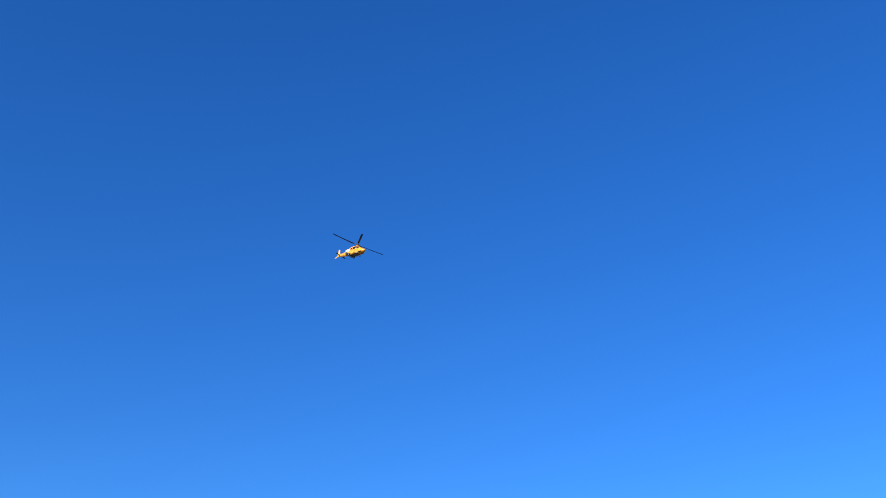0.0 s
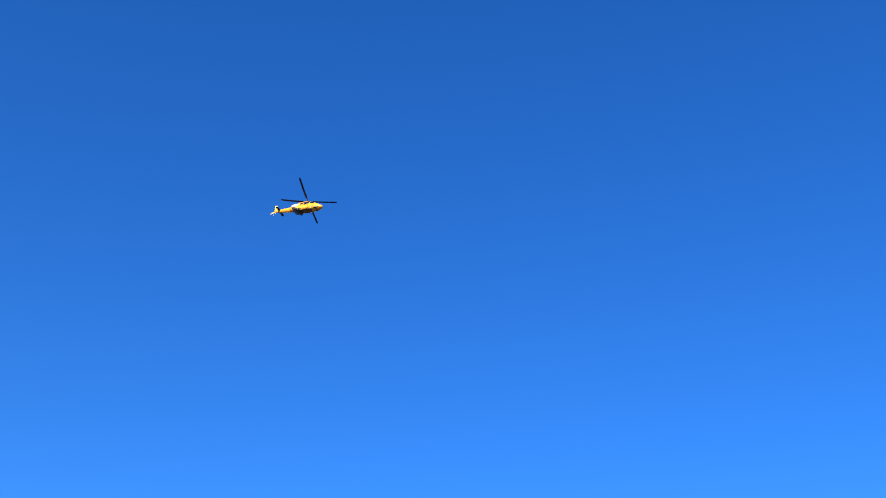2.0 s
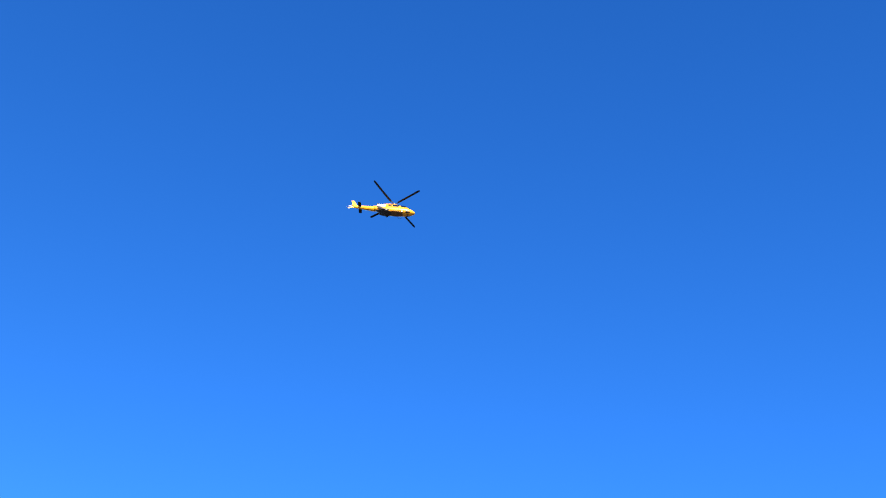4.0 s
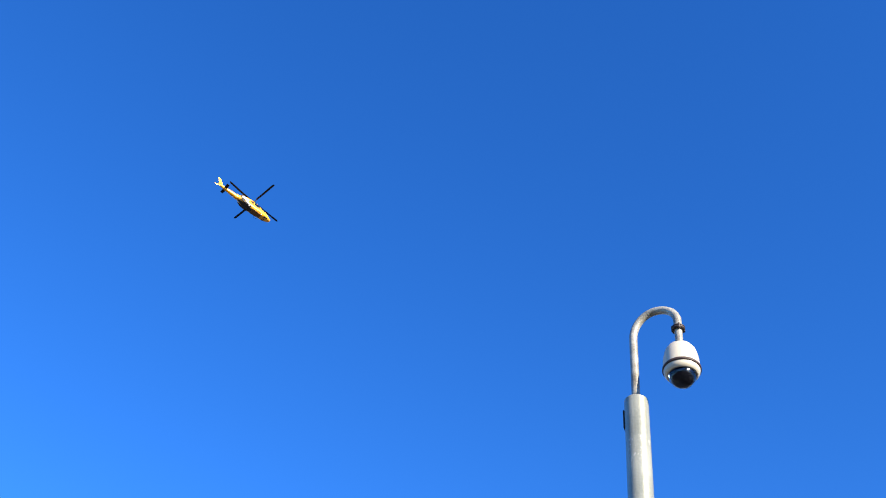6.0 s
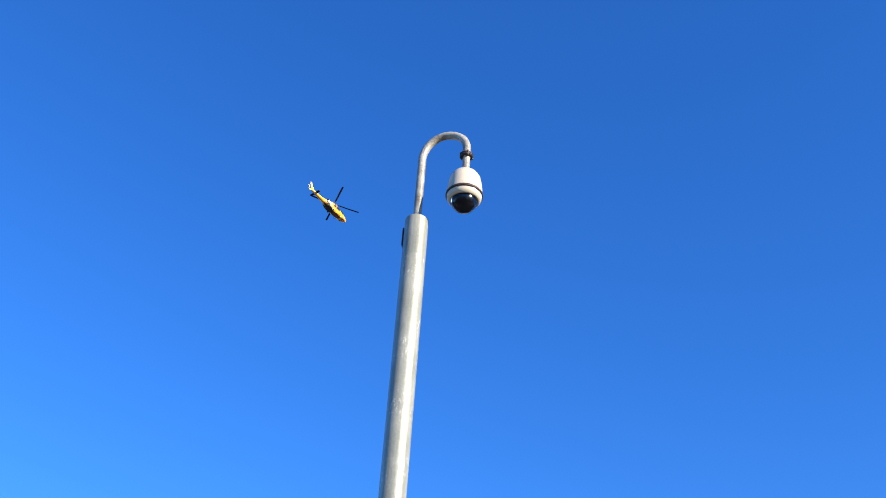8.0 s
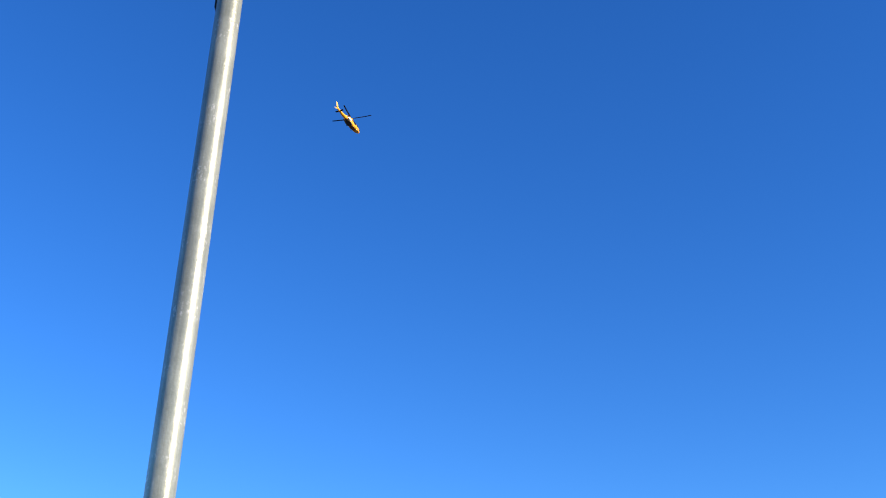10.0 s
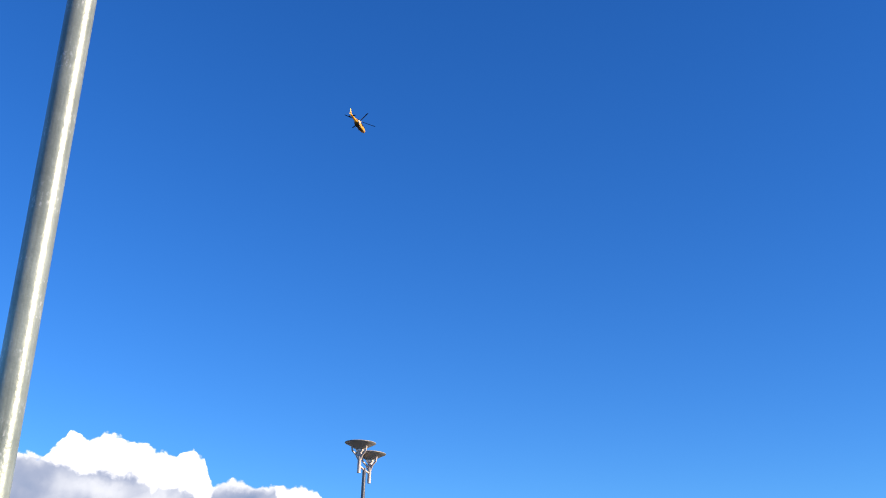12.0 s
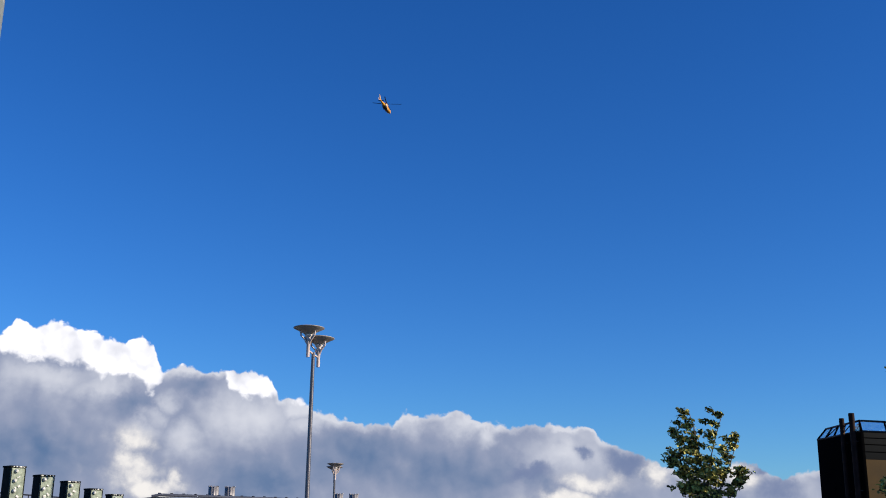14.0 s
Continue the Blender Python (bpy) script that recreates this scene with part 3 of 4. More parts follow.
        part("step", tube([(1.7, s * 0.66, -2.2), (1.7, s * 0.82, -2.36), (1.1, s * 0.82, -2.36), (1.1, s * 0.66, -2.2)], 0.025, 8), M_SOOT, top, "dark boarding step")
    part("tail_cover", loft([(-3.5, -0.86, 0.05, 0.03, 0.8), (-3.7, -0.84, 0.12, 0.06, 0.8), (-4.6, -0.86, 0.10, 0.05, 0.8), (-4.8, -0.88, 0.04, 0.02, 0.8)], 12), M_YELLOW_PALE, top, "raised drive shaft cover")
    part("windscreen", loft([(3.28, -1.36, 0.10, 0.02, 0.9), (3.0, -1.30, 0.42, 0.12, 0.85), (2.5, -1.10, 0.60, 0.22, 0.8), (2.05, -0.92, 0.62, 0.2, 0.8), (1.8, -0.82, 0.4, 0.08, 0.8)], 24), M_CANOPY, top, "dark curved windscreen")
    part("front_wheel_door", box(0.7, 0.3, 0.05, (2.5, 0, -2.22), 0.02), M_BELLY, top)
    part("tail_boom", loft([(-3.0, -1.26, 0.47, 0.44, 1.0), (-3.6, -1.24, 0.45, 0.43, 1.0), (-4.4, -1.19, 0.38, 0.38, 1.0), (-5.2, -1.14, 0.32, 0.33, 1.0), (-6.2, -1.08, 0.25, 0.28, 1.0), (-6.75, -1.04, 0.14, 0.18, 1.0)], 24), M_YELLOW, top)
    part("tail_fin", wing(((-5.95, 0, -1.0), (-6.85, 0, -0.95)), ((-6.95, 0, 0.52), (-7.5, 0, 0.58)), (0.17, 0.10)), M_YELLOW_PALE, top, "swept yellow tail fin")
    part("ventral_fin", wing(((-6.0, 0, -1.1), (-6.75, 0, -1.05)), ((-7.15, 0, -1.46), (-7.80, 0, -1.36)), (0.15, 0.08)), M_YELLOW_PALE, top, "swept yellow fin under the tail")
    part("tail_skid", tube([(-7.1, 0, -1.40), (-7.35, 0, -1.56), (-7.6, 0, -1.58)], 0.025, 8), M_WHITE, top)
    part("antenna", wing(((-3.6, 0, -1.58), (-3.85, 0, -1.58)), ((-3.72, 0, -1.9), (-3.86, 0, -1.9)), (0.04, 0.02)), M_BELLY, top)
    part("rotor_mast", turned([(0.20, -0.30), (0.16, -0.22), (0.10, -0.15), (0.10, 0.17)], 18), M_HUB, top)
    part("tail_gearbox", loft([(-6.55, -0.72, 0.08, 0.08, 1.0), (-6.7, -0.72, 0.13, 0.13, 1.0), (-6.95, -0.72, 0.13, 0.12, 1.0), (-7.1, -0.72, 0.04, 0.05, 1.0)], 14), M_YELLOW, top)
    for ob in top.children:
        ob.location.z -= 0.15
        if ob.name.startswith(("tail", "stabilizer", "ventral", "antenna")):
            ob.location.z -= 0.17
    # main rotor: a hub with four bent blades
    rotor = part("main_rotor", turned([(0.0, 0.20), (0.10, 0.19), (0.16, 0.14), (0.30, 0.10), (0.34, 0.04), (0.30, -0.04), (0.12, -0.08), (0, -0.08)], 24), M_HUB, top, "grey metal rotor head")
    for k in range(4):
        bb = bmesh.new()
        rings = []
        for r, c, z, tw in ((0.75, 0.20, 0.04, 12), (1.1, 0.37, 0.05, 11), (3.0, 0.37, 0.08, 7), (5.1, 0.37, 0.19, 3), (5.35, 0.32, 0.20, 3), (5.5, 0.20, 0.21, 2)):
            ring = []
            for u, v in ((0.32, 0), (0.25, 0.035), (0.0, 0.05), (-0.4, 0.028), (-0.68, 0.004), (-0.68, -0.004), (-0.4, -0.018), (0.0, -0.03), (0.25, -0.022)):
                cy, cz = u * c, v * (c / 0.36)
                a = radians(tw)
                ring.append(bb.verts.new((r, cy * math.cos(a) - cz * math.sin(a), z + cy * math.sin(a) + cz * math.cos(a))))
            rings.append(ring)
        for a, b in zip(rings, rings[1:]):
            for i in range(9):
                bb.faces.new((a[i], a[(i + 1) % 9], b[(i + 1) % 9], b[i]))
        bb.faces.new(rings[0])
        bb.faces.new(rings[-1])
        bmesh.ops.recalc_face_normals(bb, faces=bb.faces)
        part("blade", bb, M_BLADE, rotor, "long black rotor blade", pose(0, 0, 0, 0, 0, 90 * k))
        part("blade_grip", tube([(0.25, 0, 0.03), (0.55, 0, 0.035), (0.85, 0, 0.04)], [0.09, 0.07, 0.055], 12), M_HUB, rotor, "", pose(0, 0, 0, 0, 0, 90 * k))
    tail = part("tail_rotor", turned([(0, 0.10), (0.07, 0.09), (0.10, 0.0), (0.10, -0.08), (0, -0.08)], 16), M_SILVER, top, "small metal tail rotor head", pose(-6.85, 0.28, -1.04, -90))
    for k in range(2):
        part("tail_blade", wing(((0.14, 0.06, 0), (0.14, -0.06, 0.02)), ((0.92, 0.05, 0), (0.92, -0.05, 0.01)), (0.03, 0.02)), M_WHITE, tail, "white tail rotor blade", pose(0, 0, 0, 0, 0, 180 * k))
    return top, rotor, tail


heli, main_rotor, tail_rotor = helicopter()


# ---- the camera mast ----
def camera_mast():
    foot = polar(-25.1, 5.98)
    top = base("surveillance_camera_mast", Matrix.Translation(foot), "tall galvanised steel mast with a hooked arm and dome camera", "mast")
    h = 6.428
    mast = part("mast_tube", turned([(0.0, 0.0), (0.084, 0.0), (0.084, 2.0), (0.084, 4.0), (0.084, h - 0.05), (0.083, h - 0.012), (0.076, h - 0.003), (0.0, h)], 48), M_GALV, top, "mottled galvanised steel tube")
    part("base_flange", box(0.36, 0.36, 0.024, (0, 0, 0.012), 0.006), M_GALV, top)
    for k in range(4):
        part("bolt", turned([(0.0, 0.07), (0.012, 0.07), (0.012, 0.045), (0.02, 0.045), (0.02, 0.024)], 6), M_GALV_PIPE, top, "", pose(0.14 * (-1) ** k, 0.14 * (-1) ** (k // 2), 0))
    a = radians(ARM_AZ)
    out = Vector((math.sin(a), math.cos(a), 0))
    reach, rise = 0.3475, 0.782
    pts = [Vector((0, 0, h - 0.02)), Vector((0, 0, h + 0.2)), Vector((0, 0, h + 0.4))]
    rx, rz = reach / 2, 0.21
    for k in range(0, 25):
        q = math.pi * (1 - k / 24)
        lift = rz if q > math.pi / 2 else 0.166
        pts.append(out * (rx + rx * math.cos(q)) + Vector((0, 0, h + rise - rz + lift * math.sin(q) + (rz - lift))))
    end = pts[-1].z
    pts.append(out * reach + Vector((0, 0, end - 0.05)))
    part("arm", tube(pts, 0.030, 20), M_GALV_PIPE, top, "bent galvanised tube arm with dark mottling")
    part("collar", turned([(0.034, -0.0), (0.044, 0.005), (0.044, 0.02), (0.034, 0.03), (0.0, 0.03)], 20), M_GALV_PIPE, top, "", pose(0, 0, h - 0.004))
    ring_z = end - 0.075
    fl = part("flange_clamp", turned([(0.0, 0.014), (0.046, 0.014), (0.050, 0.009), (0.050, 0.003), (0.040, 0.0), (0.050, -0.003), (0.050, -0.012), (0.044, -0.018), (0, -0.018)], 24), M_RUST, top, "rusty bolted pipe flange", Matrix.Translation(out * reach + Vector((0, 0, ring_z))))
    for k in range(4):
        q = math.pi / 2 * k + 0.6
        part("bolt", turned([(0, 0.020), (0.008, 0.020), (0.008, -0.024), (0, -0.024)], 6), M_RUST, fl, "", pose(0.043 * math.cos(q), 0.043 * math.sin(q), 0))
    part("drop_tube", turned([(0.0, 0.0), (0.028, 0.0), (0.028, -0.19), (0, -0.19)], 20), M_GALV_PIPE, top, "", Matrix.Translation(out * reach + Vector((0, 0, ring_z))))
    # dome camera under the arm
    cz = ring_z - 0.166
    at = Matrix.Translation(out * reach + Vector((0, 0, cz)))
    part("camera_housing", turned([(0.0, 0.014), (0.036, 0.014), (0.038, 0.0), (0.062, -0.006), (0.090, -0.026), (0.110, -0.06), (0.121, -0.11), (0.127, -0.165), (0.129, -0.208), (0.125, -0.211), (0, -0.211)], 48), M_HOUSING, top, "cream painted camera housing", at)
    part("gasket", turned([(0.0, -0.211), (0.132, -0.211), (0.135, -0.216), (0.135, -0.229), (0.130, -0.233), (0, -0.233)], 48), M_GASKET, top, "brown rubber seal ring", at)
    part("lower_ring", turned([(0.0, -0.233), (0.127, -0.233), (0.124, -0.250), (0.116, -0.266), (0.106, -0.273), (0.097, -0.273), (0.097, -0.262), (0, -0.262)], 48), M_HOUSING, top, "cream painted lower housing ring", at)
    cover = part("dome_cover", turned([(0.0, -0.266), (0.0955, -0.266)] + [(0.0955 * math.cos(q), -0.269 - 0.096 * math.sin(q)) for q in [math.pi / 2 * k / 12 for k in range(12)]] + [(0, -0.365)], 48), M_DOME, top, "clear dome over the lens", at)
    cover.visible_shadow = False
    eye = part("camera_ball", turned([(0.0, -0.2635), (0.089, -0.2635)] + [(0.088 * math.cos(q), -0.268 - 0.085 * math.sin(q)) for q in [math.pi / 2 * k / 12 for k in range(12)]] + [(0, -0.353)], 40), M_DARK, top, "black camera module inside the dome", at)
    part("lens", turned([(0.0, 0.03), (0.020, 0.028), (0.030, 0.02), (0.033, 0.0), (0.033, -0.03), (0, -0.03)], 24), M_LENS, eye, "round glass lens", Matrix.Translation((0.0, 0.0, -0.268)) @ Matrix.Rotation(radians(140), 4, "Y") @ Matrix.Translation((0, 0, 0.060)))
    side = Vector((math.sin(radians(-25.1 - 78)), math.cos(radians(-25.1 - 78)), 0))
    part("cable_plate", box(0.010, 0.045, 0.15, (0, 0, 0), 0.003), M_FRAME, top, "small dark steel plate on the tube",
         Matrix.Translation(side * 0.088 + Vector((0, 0, h - 0.16))) @ Matrix.Rotation(math.atan2(side.y, side.x), 4, "Z"))
    return top


ARM_AZ = 87.0
camera_mast()


# ---- street lamps ----
def street_lamp(m, height, label, step=0.36):
    """Two shallow disc heads, one higher than the other, on brackets at the top of a post."""
    top = base("street_lamp", m, label, "street lamp", "twin-disc street lamps")
    part("post", turned([(0, 0), (0.11, 0.0), (0.11, 1.2), (0.085, 1.3), (0.066, height - 1.45), (0.058, height - 0.85), (0.0, height - 0.84)], 20), M_LAMP_POST, top, "slim painted steel post")
    part("base_plate", box(0.4, 0.4, 0.03, (0, 0, 0.015), 0.008), M_LAMP_POST, top)
    for s, drop in ((-1, 0.0), (1, step)):
        hx = s * 0.27
        head = part("lamp_head", turned([(0.0, 0.0), (0.32, -0.005), (0.49, -0.02), (0.53, -0.035), (0.535, -0.05), (0.52, -0.065), (0.42, -0.11), (0.29, -0.18), (0.18, -0.24), (0.16, -0.26), (0.0, -0.26)], 40),
                    M_LAMP, top, "shallow grey disc reflector", pose(hx, 0, height - drop))
        part("diffuser", turned([(0.0, -0.262), (0.12, -0.262), (0.14, -0.30), (0.10, -0.36), (0.0, -0.36)], 24), M_DIFFUSER, head, "frosted lamp cover")
        for k in range(3):
            q = 2 * math.pi * k / 3 + 0.5
            c, d = math.cos(q), math.sin(q)
            part("bracket", tube([(0.06 * c, 0.06 * d, -0.58), (0.12 * c, 0.12 * d, -0.46), (0.27 * c, 0.27 * d, -0.32), (0.29 * c, 0.29 * d, -0.17)], 0.032, 8), M_LAMP_PALE, head, "pale curved bracket")
        part("gear_tube", turned([(0, -0.36), (0.08, -0.36), (0.08, -0.58), (0.06, -0.63), (0.06, -1.05), (0, -1.05)], 16), M_LAMP_PALE, head, "pale tubular lamp stem")
        part("cross_arm", tube([(0, 0, height - 0.92), (hx, 0, height - 0.80 - drop * 0.7)], 0.035, 8), M_LAMP_PALE, top)
    return top


street_lamp(Matrix.Translation(polar(-6.87, 36.7)) @ Matrix.Rotation(radians(55), 4, "Z"), 8.82, "tall street lamp with two shallow grey disc heads", 0.27)
street_lamp(Matrix.Translation(polar(-5.5, 70.0)) @ Matrix.Rotation(radians(100), 4, "Z"), 6.65, "distant twin-disc street lamp on a slim post", 0.16)


# ---- trees ----
def tree(at, height, leaders, seed, label, turn=0.0, wind=1.0, low=0.42, leaf=1.0):
    """A young tree with several upright leaders; twigs and leaves stream to one side in the wind."""
    rnd = random.Random(seed)
    top = base("tree", Matrix.Translation(at) @ Matrix.Rotation(turn, 4, "Z"), label, "tree", "young trees")
    tb = bmesh.new()
    tips = []

    def limb(p, goal, r, sway=0.07, n=6, sides_n=6):
        pts, rad = [p.copy()], [r]
        side = Vector((rnd.gauss(0, 1), rnd.gauss(0, 1), rnd.gauss(0, 0.4))) * (goal - p).length * sway
        for i in range(1, n + 1):
            u = i / n
            pts.append(p.lerp(goal, u) + side * math.sin(u * math.pi) + Vector((-0.10 * wind * u * u, 0, 0)))
            rad.append(r * (1 - 0.8 * u) + 0.005)
        tube(pts, rad, sides_n, tb)
        return pts, rad

    trunk, tr = limb(Vector((0, 0, -0.05)), Vector((0.02, 0, height * 0.40)), height * 0.013, 0.02)
    for lx, ly, lz in leaders:
        pts, rad = limb(trunk[rnd.choice((4, 5, 6))], Vector((lx, ly, lz)), height * 0.0055, 0.06, 10)
        for i, p in enumerate(pts):
            if p.z < height * low or i < 3:
                continue
            for k in range(2 if i < 6 else 3):
                reach = rnd.uniform(0.35, 1.05) * (1.15 - 0.07 * i)
                a = rnd.uniform(0, 6.283)
                goal = p + Vector((math.cos(a) * reach * 0.8 - 0.22 * wind, math.sin(a) * reach, rnd.uniform(-0.1, 0.35)))
                goal.z = min(goal.z, height)
                twig, _ = limb(p, goal, rad[i] * 0.45, 0.10, 4, 4)
                tips += twig[2:]
            tips.append(p)
    part("trunk", tb, M_BARK, top, "thin grey-brown trunk with branches")
    verts, faces = [], []
    for tip in tips:
        if rnd.random() < 0.29:
            continue
        stream = rnd.uniform(0.10, 0.34) * wind
        for k in range(rnd.randint(8, 19)):
            u = rnd.random()
            p = tip + Vector((-stream * u + rnd.gauss(0, 0.055), rnd.gauss(0, 0.08), rnd.gauss(0.0, 0.055) + 0.05 * u))
            s = rnd.uniform(0.10, 0.20) * leaf
            rot = Euler((rnd.gauss(0.5, 0.8), rnd.gauss(0, 0.6), math.pi / 2 + rnd.gauss(0, 0.7))).to_matrix()
            i = len(verts)
            for a, b, c in ((0, -0.5, 0), (0.36, -0.15, 0.10), (0.30, 0.25, 0.08), (0, 0.65, -0.10), (-0.30, 0.25, 0.08), (-0.36, -0.15, 0.10)):
                verts.append(p + rot @ Vector((a * s, b * s, c * s)))
            faces += [(i, i + 1, i + 2, i + 3), (i, i + 3, i + 4, i + 5)]
    me = bpy.data.meshes.new("crown")
    me.from_pydata(verts, [], faces)
    me.materials.append(M_LEAF)
    crown = tagged(new("crown", me), "sparse leaves, dark to yellow-green as if shaded and sunlit", kind="stuff")
    crown.parent = top
    return top


tree(polar(13.75, 50.0), 7.75, ((-0.55, 0.1, 7.5), (0.85, -0.2, 7.4), (-0.90, -0.3, 6.6), (1.45, 0.2, 6.3), (-0.40, 0.6, 7.0), (2.0, 0.0, 4.9), (-1.0, 0.4, 5.5), (0.7, -0.6, 4.9)),
     4, "young wind-blown tree with sparse yellow-green leaves", radians(-13.75), leaf=1.1)
tree(polar(25.6, 30.0), 6.6, ((-0.68, 0.1, 6.3), (0.5, -0.2, 6.5), (1.0, 0.2, 5.6), (0.3, 0.6, 5.9), (-1.35, 0.0, 3.1)), 9, "young leafy tree beside the dark building", radians(-25.6), leaf=0.7)


# ---- the dark building ----
def wall_between(name, a, b, low, high, thick, mat, parent, label=""):
    """An upright slab from a to b (its outer face), between two heights."""
    a, b = Vector(a), Vector(b)
    run = b - a
    m = Matrix.Translation((a + b) / 2) @ Matrix.Rotation(math.atan2(run.y, run.x), 4, "Z")
    return part(name, box(run.length, thick, high - low, (0, thick / 2, (low + high) / 2), 0.015), mat, parent, label, m)


def dark_building():
    top = base("dark_building", Matrix(), "dark clad building with an ochre front wall and glazed roof edge", "building")
    c, le, ri = polar(21.22, 48.0), polar(19.15, 51.5), polar(33.0, 58.0)
    inward = Vector((0.35, 0.94, 0)) * 8
    h = 6.4
    wall_between("side_wall", le, c, 0, h, 0.08, M_CLAD, top, "dark clad side wall, its shade blackened into the colour")
    wall_between("front_wall", c.lerp(ri, 0.006), ri, 0, 5.25, 0.3, M_OCHRE, top, "ochre rendered front wall")
    wall_between("front_band", c.lerp(ri, 0.006), ri, 5.25, h, 0.32, M_BRONZE, top, "bronze coloured upper band")
    part("corner_trim", box(0.13, 0.13, h + 0.01, c + Vector((0.055, 0.06, h / 2)), 0.02), M_CLAD, top)
    for z in (5.55, 5.85, 6.12):
        wall_between("band_seam", c + Vector((0.03, -0.02, 0)), ri + Vector((0, -0.02, 0)), z, z + 0.03, 0.03, M_CLAD, top)
    wall_between("far_side_wall", ri, ri + inward, 0, h, 0.3, M_CLAD, top)
    wall_between("back_wall", ri + inward, le + inward, 0, h, 0.3, M_CLAD, top)
    wall_between("back_side_wall", le + inward, le, 0, h, 0.3, M_CLAD, top)
    rb = bmesh.new()
    rb.faces.new([rb.verts.new(p + Vector((0, 0, h - 0.02))) for p in (le, c, ri, ri + inward, le + inward)])
    bmesh.ops.solidify(rb, geom=rb.faces, thickness=0.2)
    part("roof", rb, M_ROOF, top)
    # sloping glazed screen along the roof edge
    tilt = 0.32
    up = 0.46
    for side, a, b, count in ((0, le, c, 5), (1, c, ri, 12)):
        way = (b - a).normalized()
        inn = Vector((-way.y, way.x, 0)) * tilt
        lo_a, lo_b = a + Vector((0, 0, h)) + way * 0.05, b + Vector((0, 0, h))
        hi_a, hi_b = a + inn + way * (0.30 if side == 0 else 0.1) + Vector((0, 0, h + up)), b + inn + Vector((0, 0, h + up)) - way * (0.02 if side == 0 else 0)
        if side == 0:
            hi_b = c + Vector((0.10, 0.30, h + up))
        else:
            hi_a = c + Vector((0.10, 0.30, h + up))
        screen = part("roof_screen", tube([hi_a, hi_b], 0.045, 8), M_FRAME, top, "dark metal rail of a sloping glazed screen")
        part("lower_rail", tube([lo_a, lo_b], 0.04, 8), M_FRAME, screen)
        for k in range(count + 1):
            u = k / count
            p, q = lo_a.lerp(lo_b, u), hi_a.lerp(hi_b, u)
            part("screen_post", tube([p, q], 0.042, 6), M_CLAD, screen)
            if k < count:
                p2, q2 = lo_a.lerp(lo_b, u + 1 / count), hi_a.lerp(hi_b, u + 1 / count)
                if side == 0 and k % 2:
                    part("screen_brace", tube([p, q2], 0.022, 6), M_CLAD, screen)
                pb = bmesh.new()
                pb.faces.new([pb.verts.new(v) for v in (p, p2, q2, q)])
                bmesh.ops.solidify(pb, geom=pb.faces, thickness=0.012)
                pane = part("pane", pb, M_GLAZE, screen)
                pane.visible_shadow = False
    # two flues on the dark side
    way = (c - le).normalized()
    outw = Vector((way.y, -way.x, 0))
    for u, r, z in ((0.72, 0.10, 7.02), (0.94, 0.115, 7.14)):
        p = le.lerp(c, u) + outw * 0.22
        flue = part("flue", turned([(0, 0.1), (r, 0.1), (r, z - 0.3), (r * 1.06, z - 0.3), (r * 1.06, z), (r * 0.85, z + 0.02), (0, z - 0.05)], 20), M_FLUE, top, "round brown metal flue", Matrix.Translation(p))
        for zz in (2.0, 4.0, 6.0):
            part("flue_bracket", box(0.08, 0.34, 0.05, (0, 0, zz), 0.005), M_FRAME, flue, "", Matrix.Rotation(math.atan2(way.y, way.x), 4, "Z") @ Matrix.Translation((0, 0.12, 0)))
    return top


dark_building()


# ---- low roof with vent stacks ----
def plant_room():
    """The low flat building under the row of stacks."""
    top = base("plant_room", Matrix(), "low grey concrete plant room with a flat roof", "building")
    a, b = polar(-25.5, 37.5), polar(-13.8, 50.0)
    way = (b - a).normalized()
    back = Vector((-way.y, way.x, 0)) * 6
    wall_between("front_wall", a, b, 0, 2.5, 0.25, M_CONCRETE, top)
    wall_between("end_wall", b, b + back, 0, 2.5, 0.25, M_CONCRETE, top)
    wall_between("back_wall", b + back, a + back, 0, 2.5, 0.25, M_CONCRETE, top)
    wall_between("end_wall", a + back, a, 0, 2.5, 0.25, M_CONCRETE, top)
    rb = bmesh.new()
    rb.faces.new([rb.verts.new(p + Vector((0, 0, 2.5))) for p in (a - way * 0.2, b + way * 0.2, b + back + way * 0.2, a + back - way * 0.2)])
    bmesh.ops.solidify(rb, geom=rb.faces, thickness=-0.2)
    part("roof", rb, M_ROOF, top)
    rail = tagged(part("roof_railing", tube([a + back * 0.8 + Vector((0, 0, 3.52)), b + back * 0.8 + Vector((0, 0, 3.52))], 0.03, 8), M_FRAME), "dark steel railing along the flat roof", "railing")
    part("middle_rail", tube([a + back * 0.8 + Vector((0, 0, 3.1)), b + back * 0.8 + Vector((0, 0, 3.1))], 0.02, 8), M_FRAME, rail)
    for k in range(15):
        p = (a + back * 0.8).lerp(b + back * 0.8, k / 14)
        part("rail_post", tube([p + Vector((0, 0, 2.48)), p + Vector((0, 0, 3.52))], 0.025, 8), M_FRAME, rail)


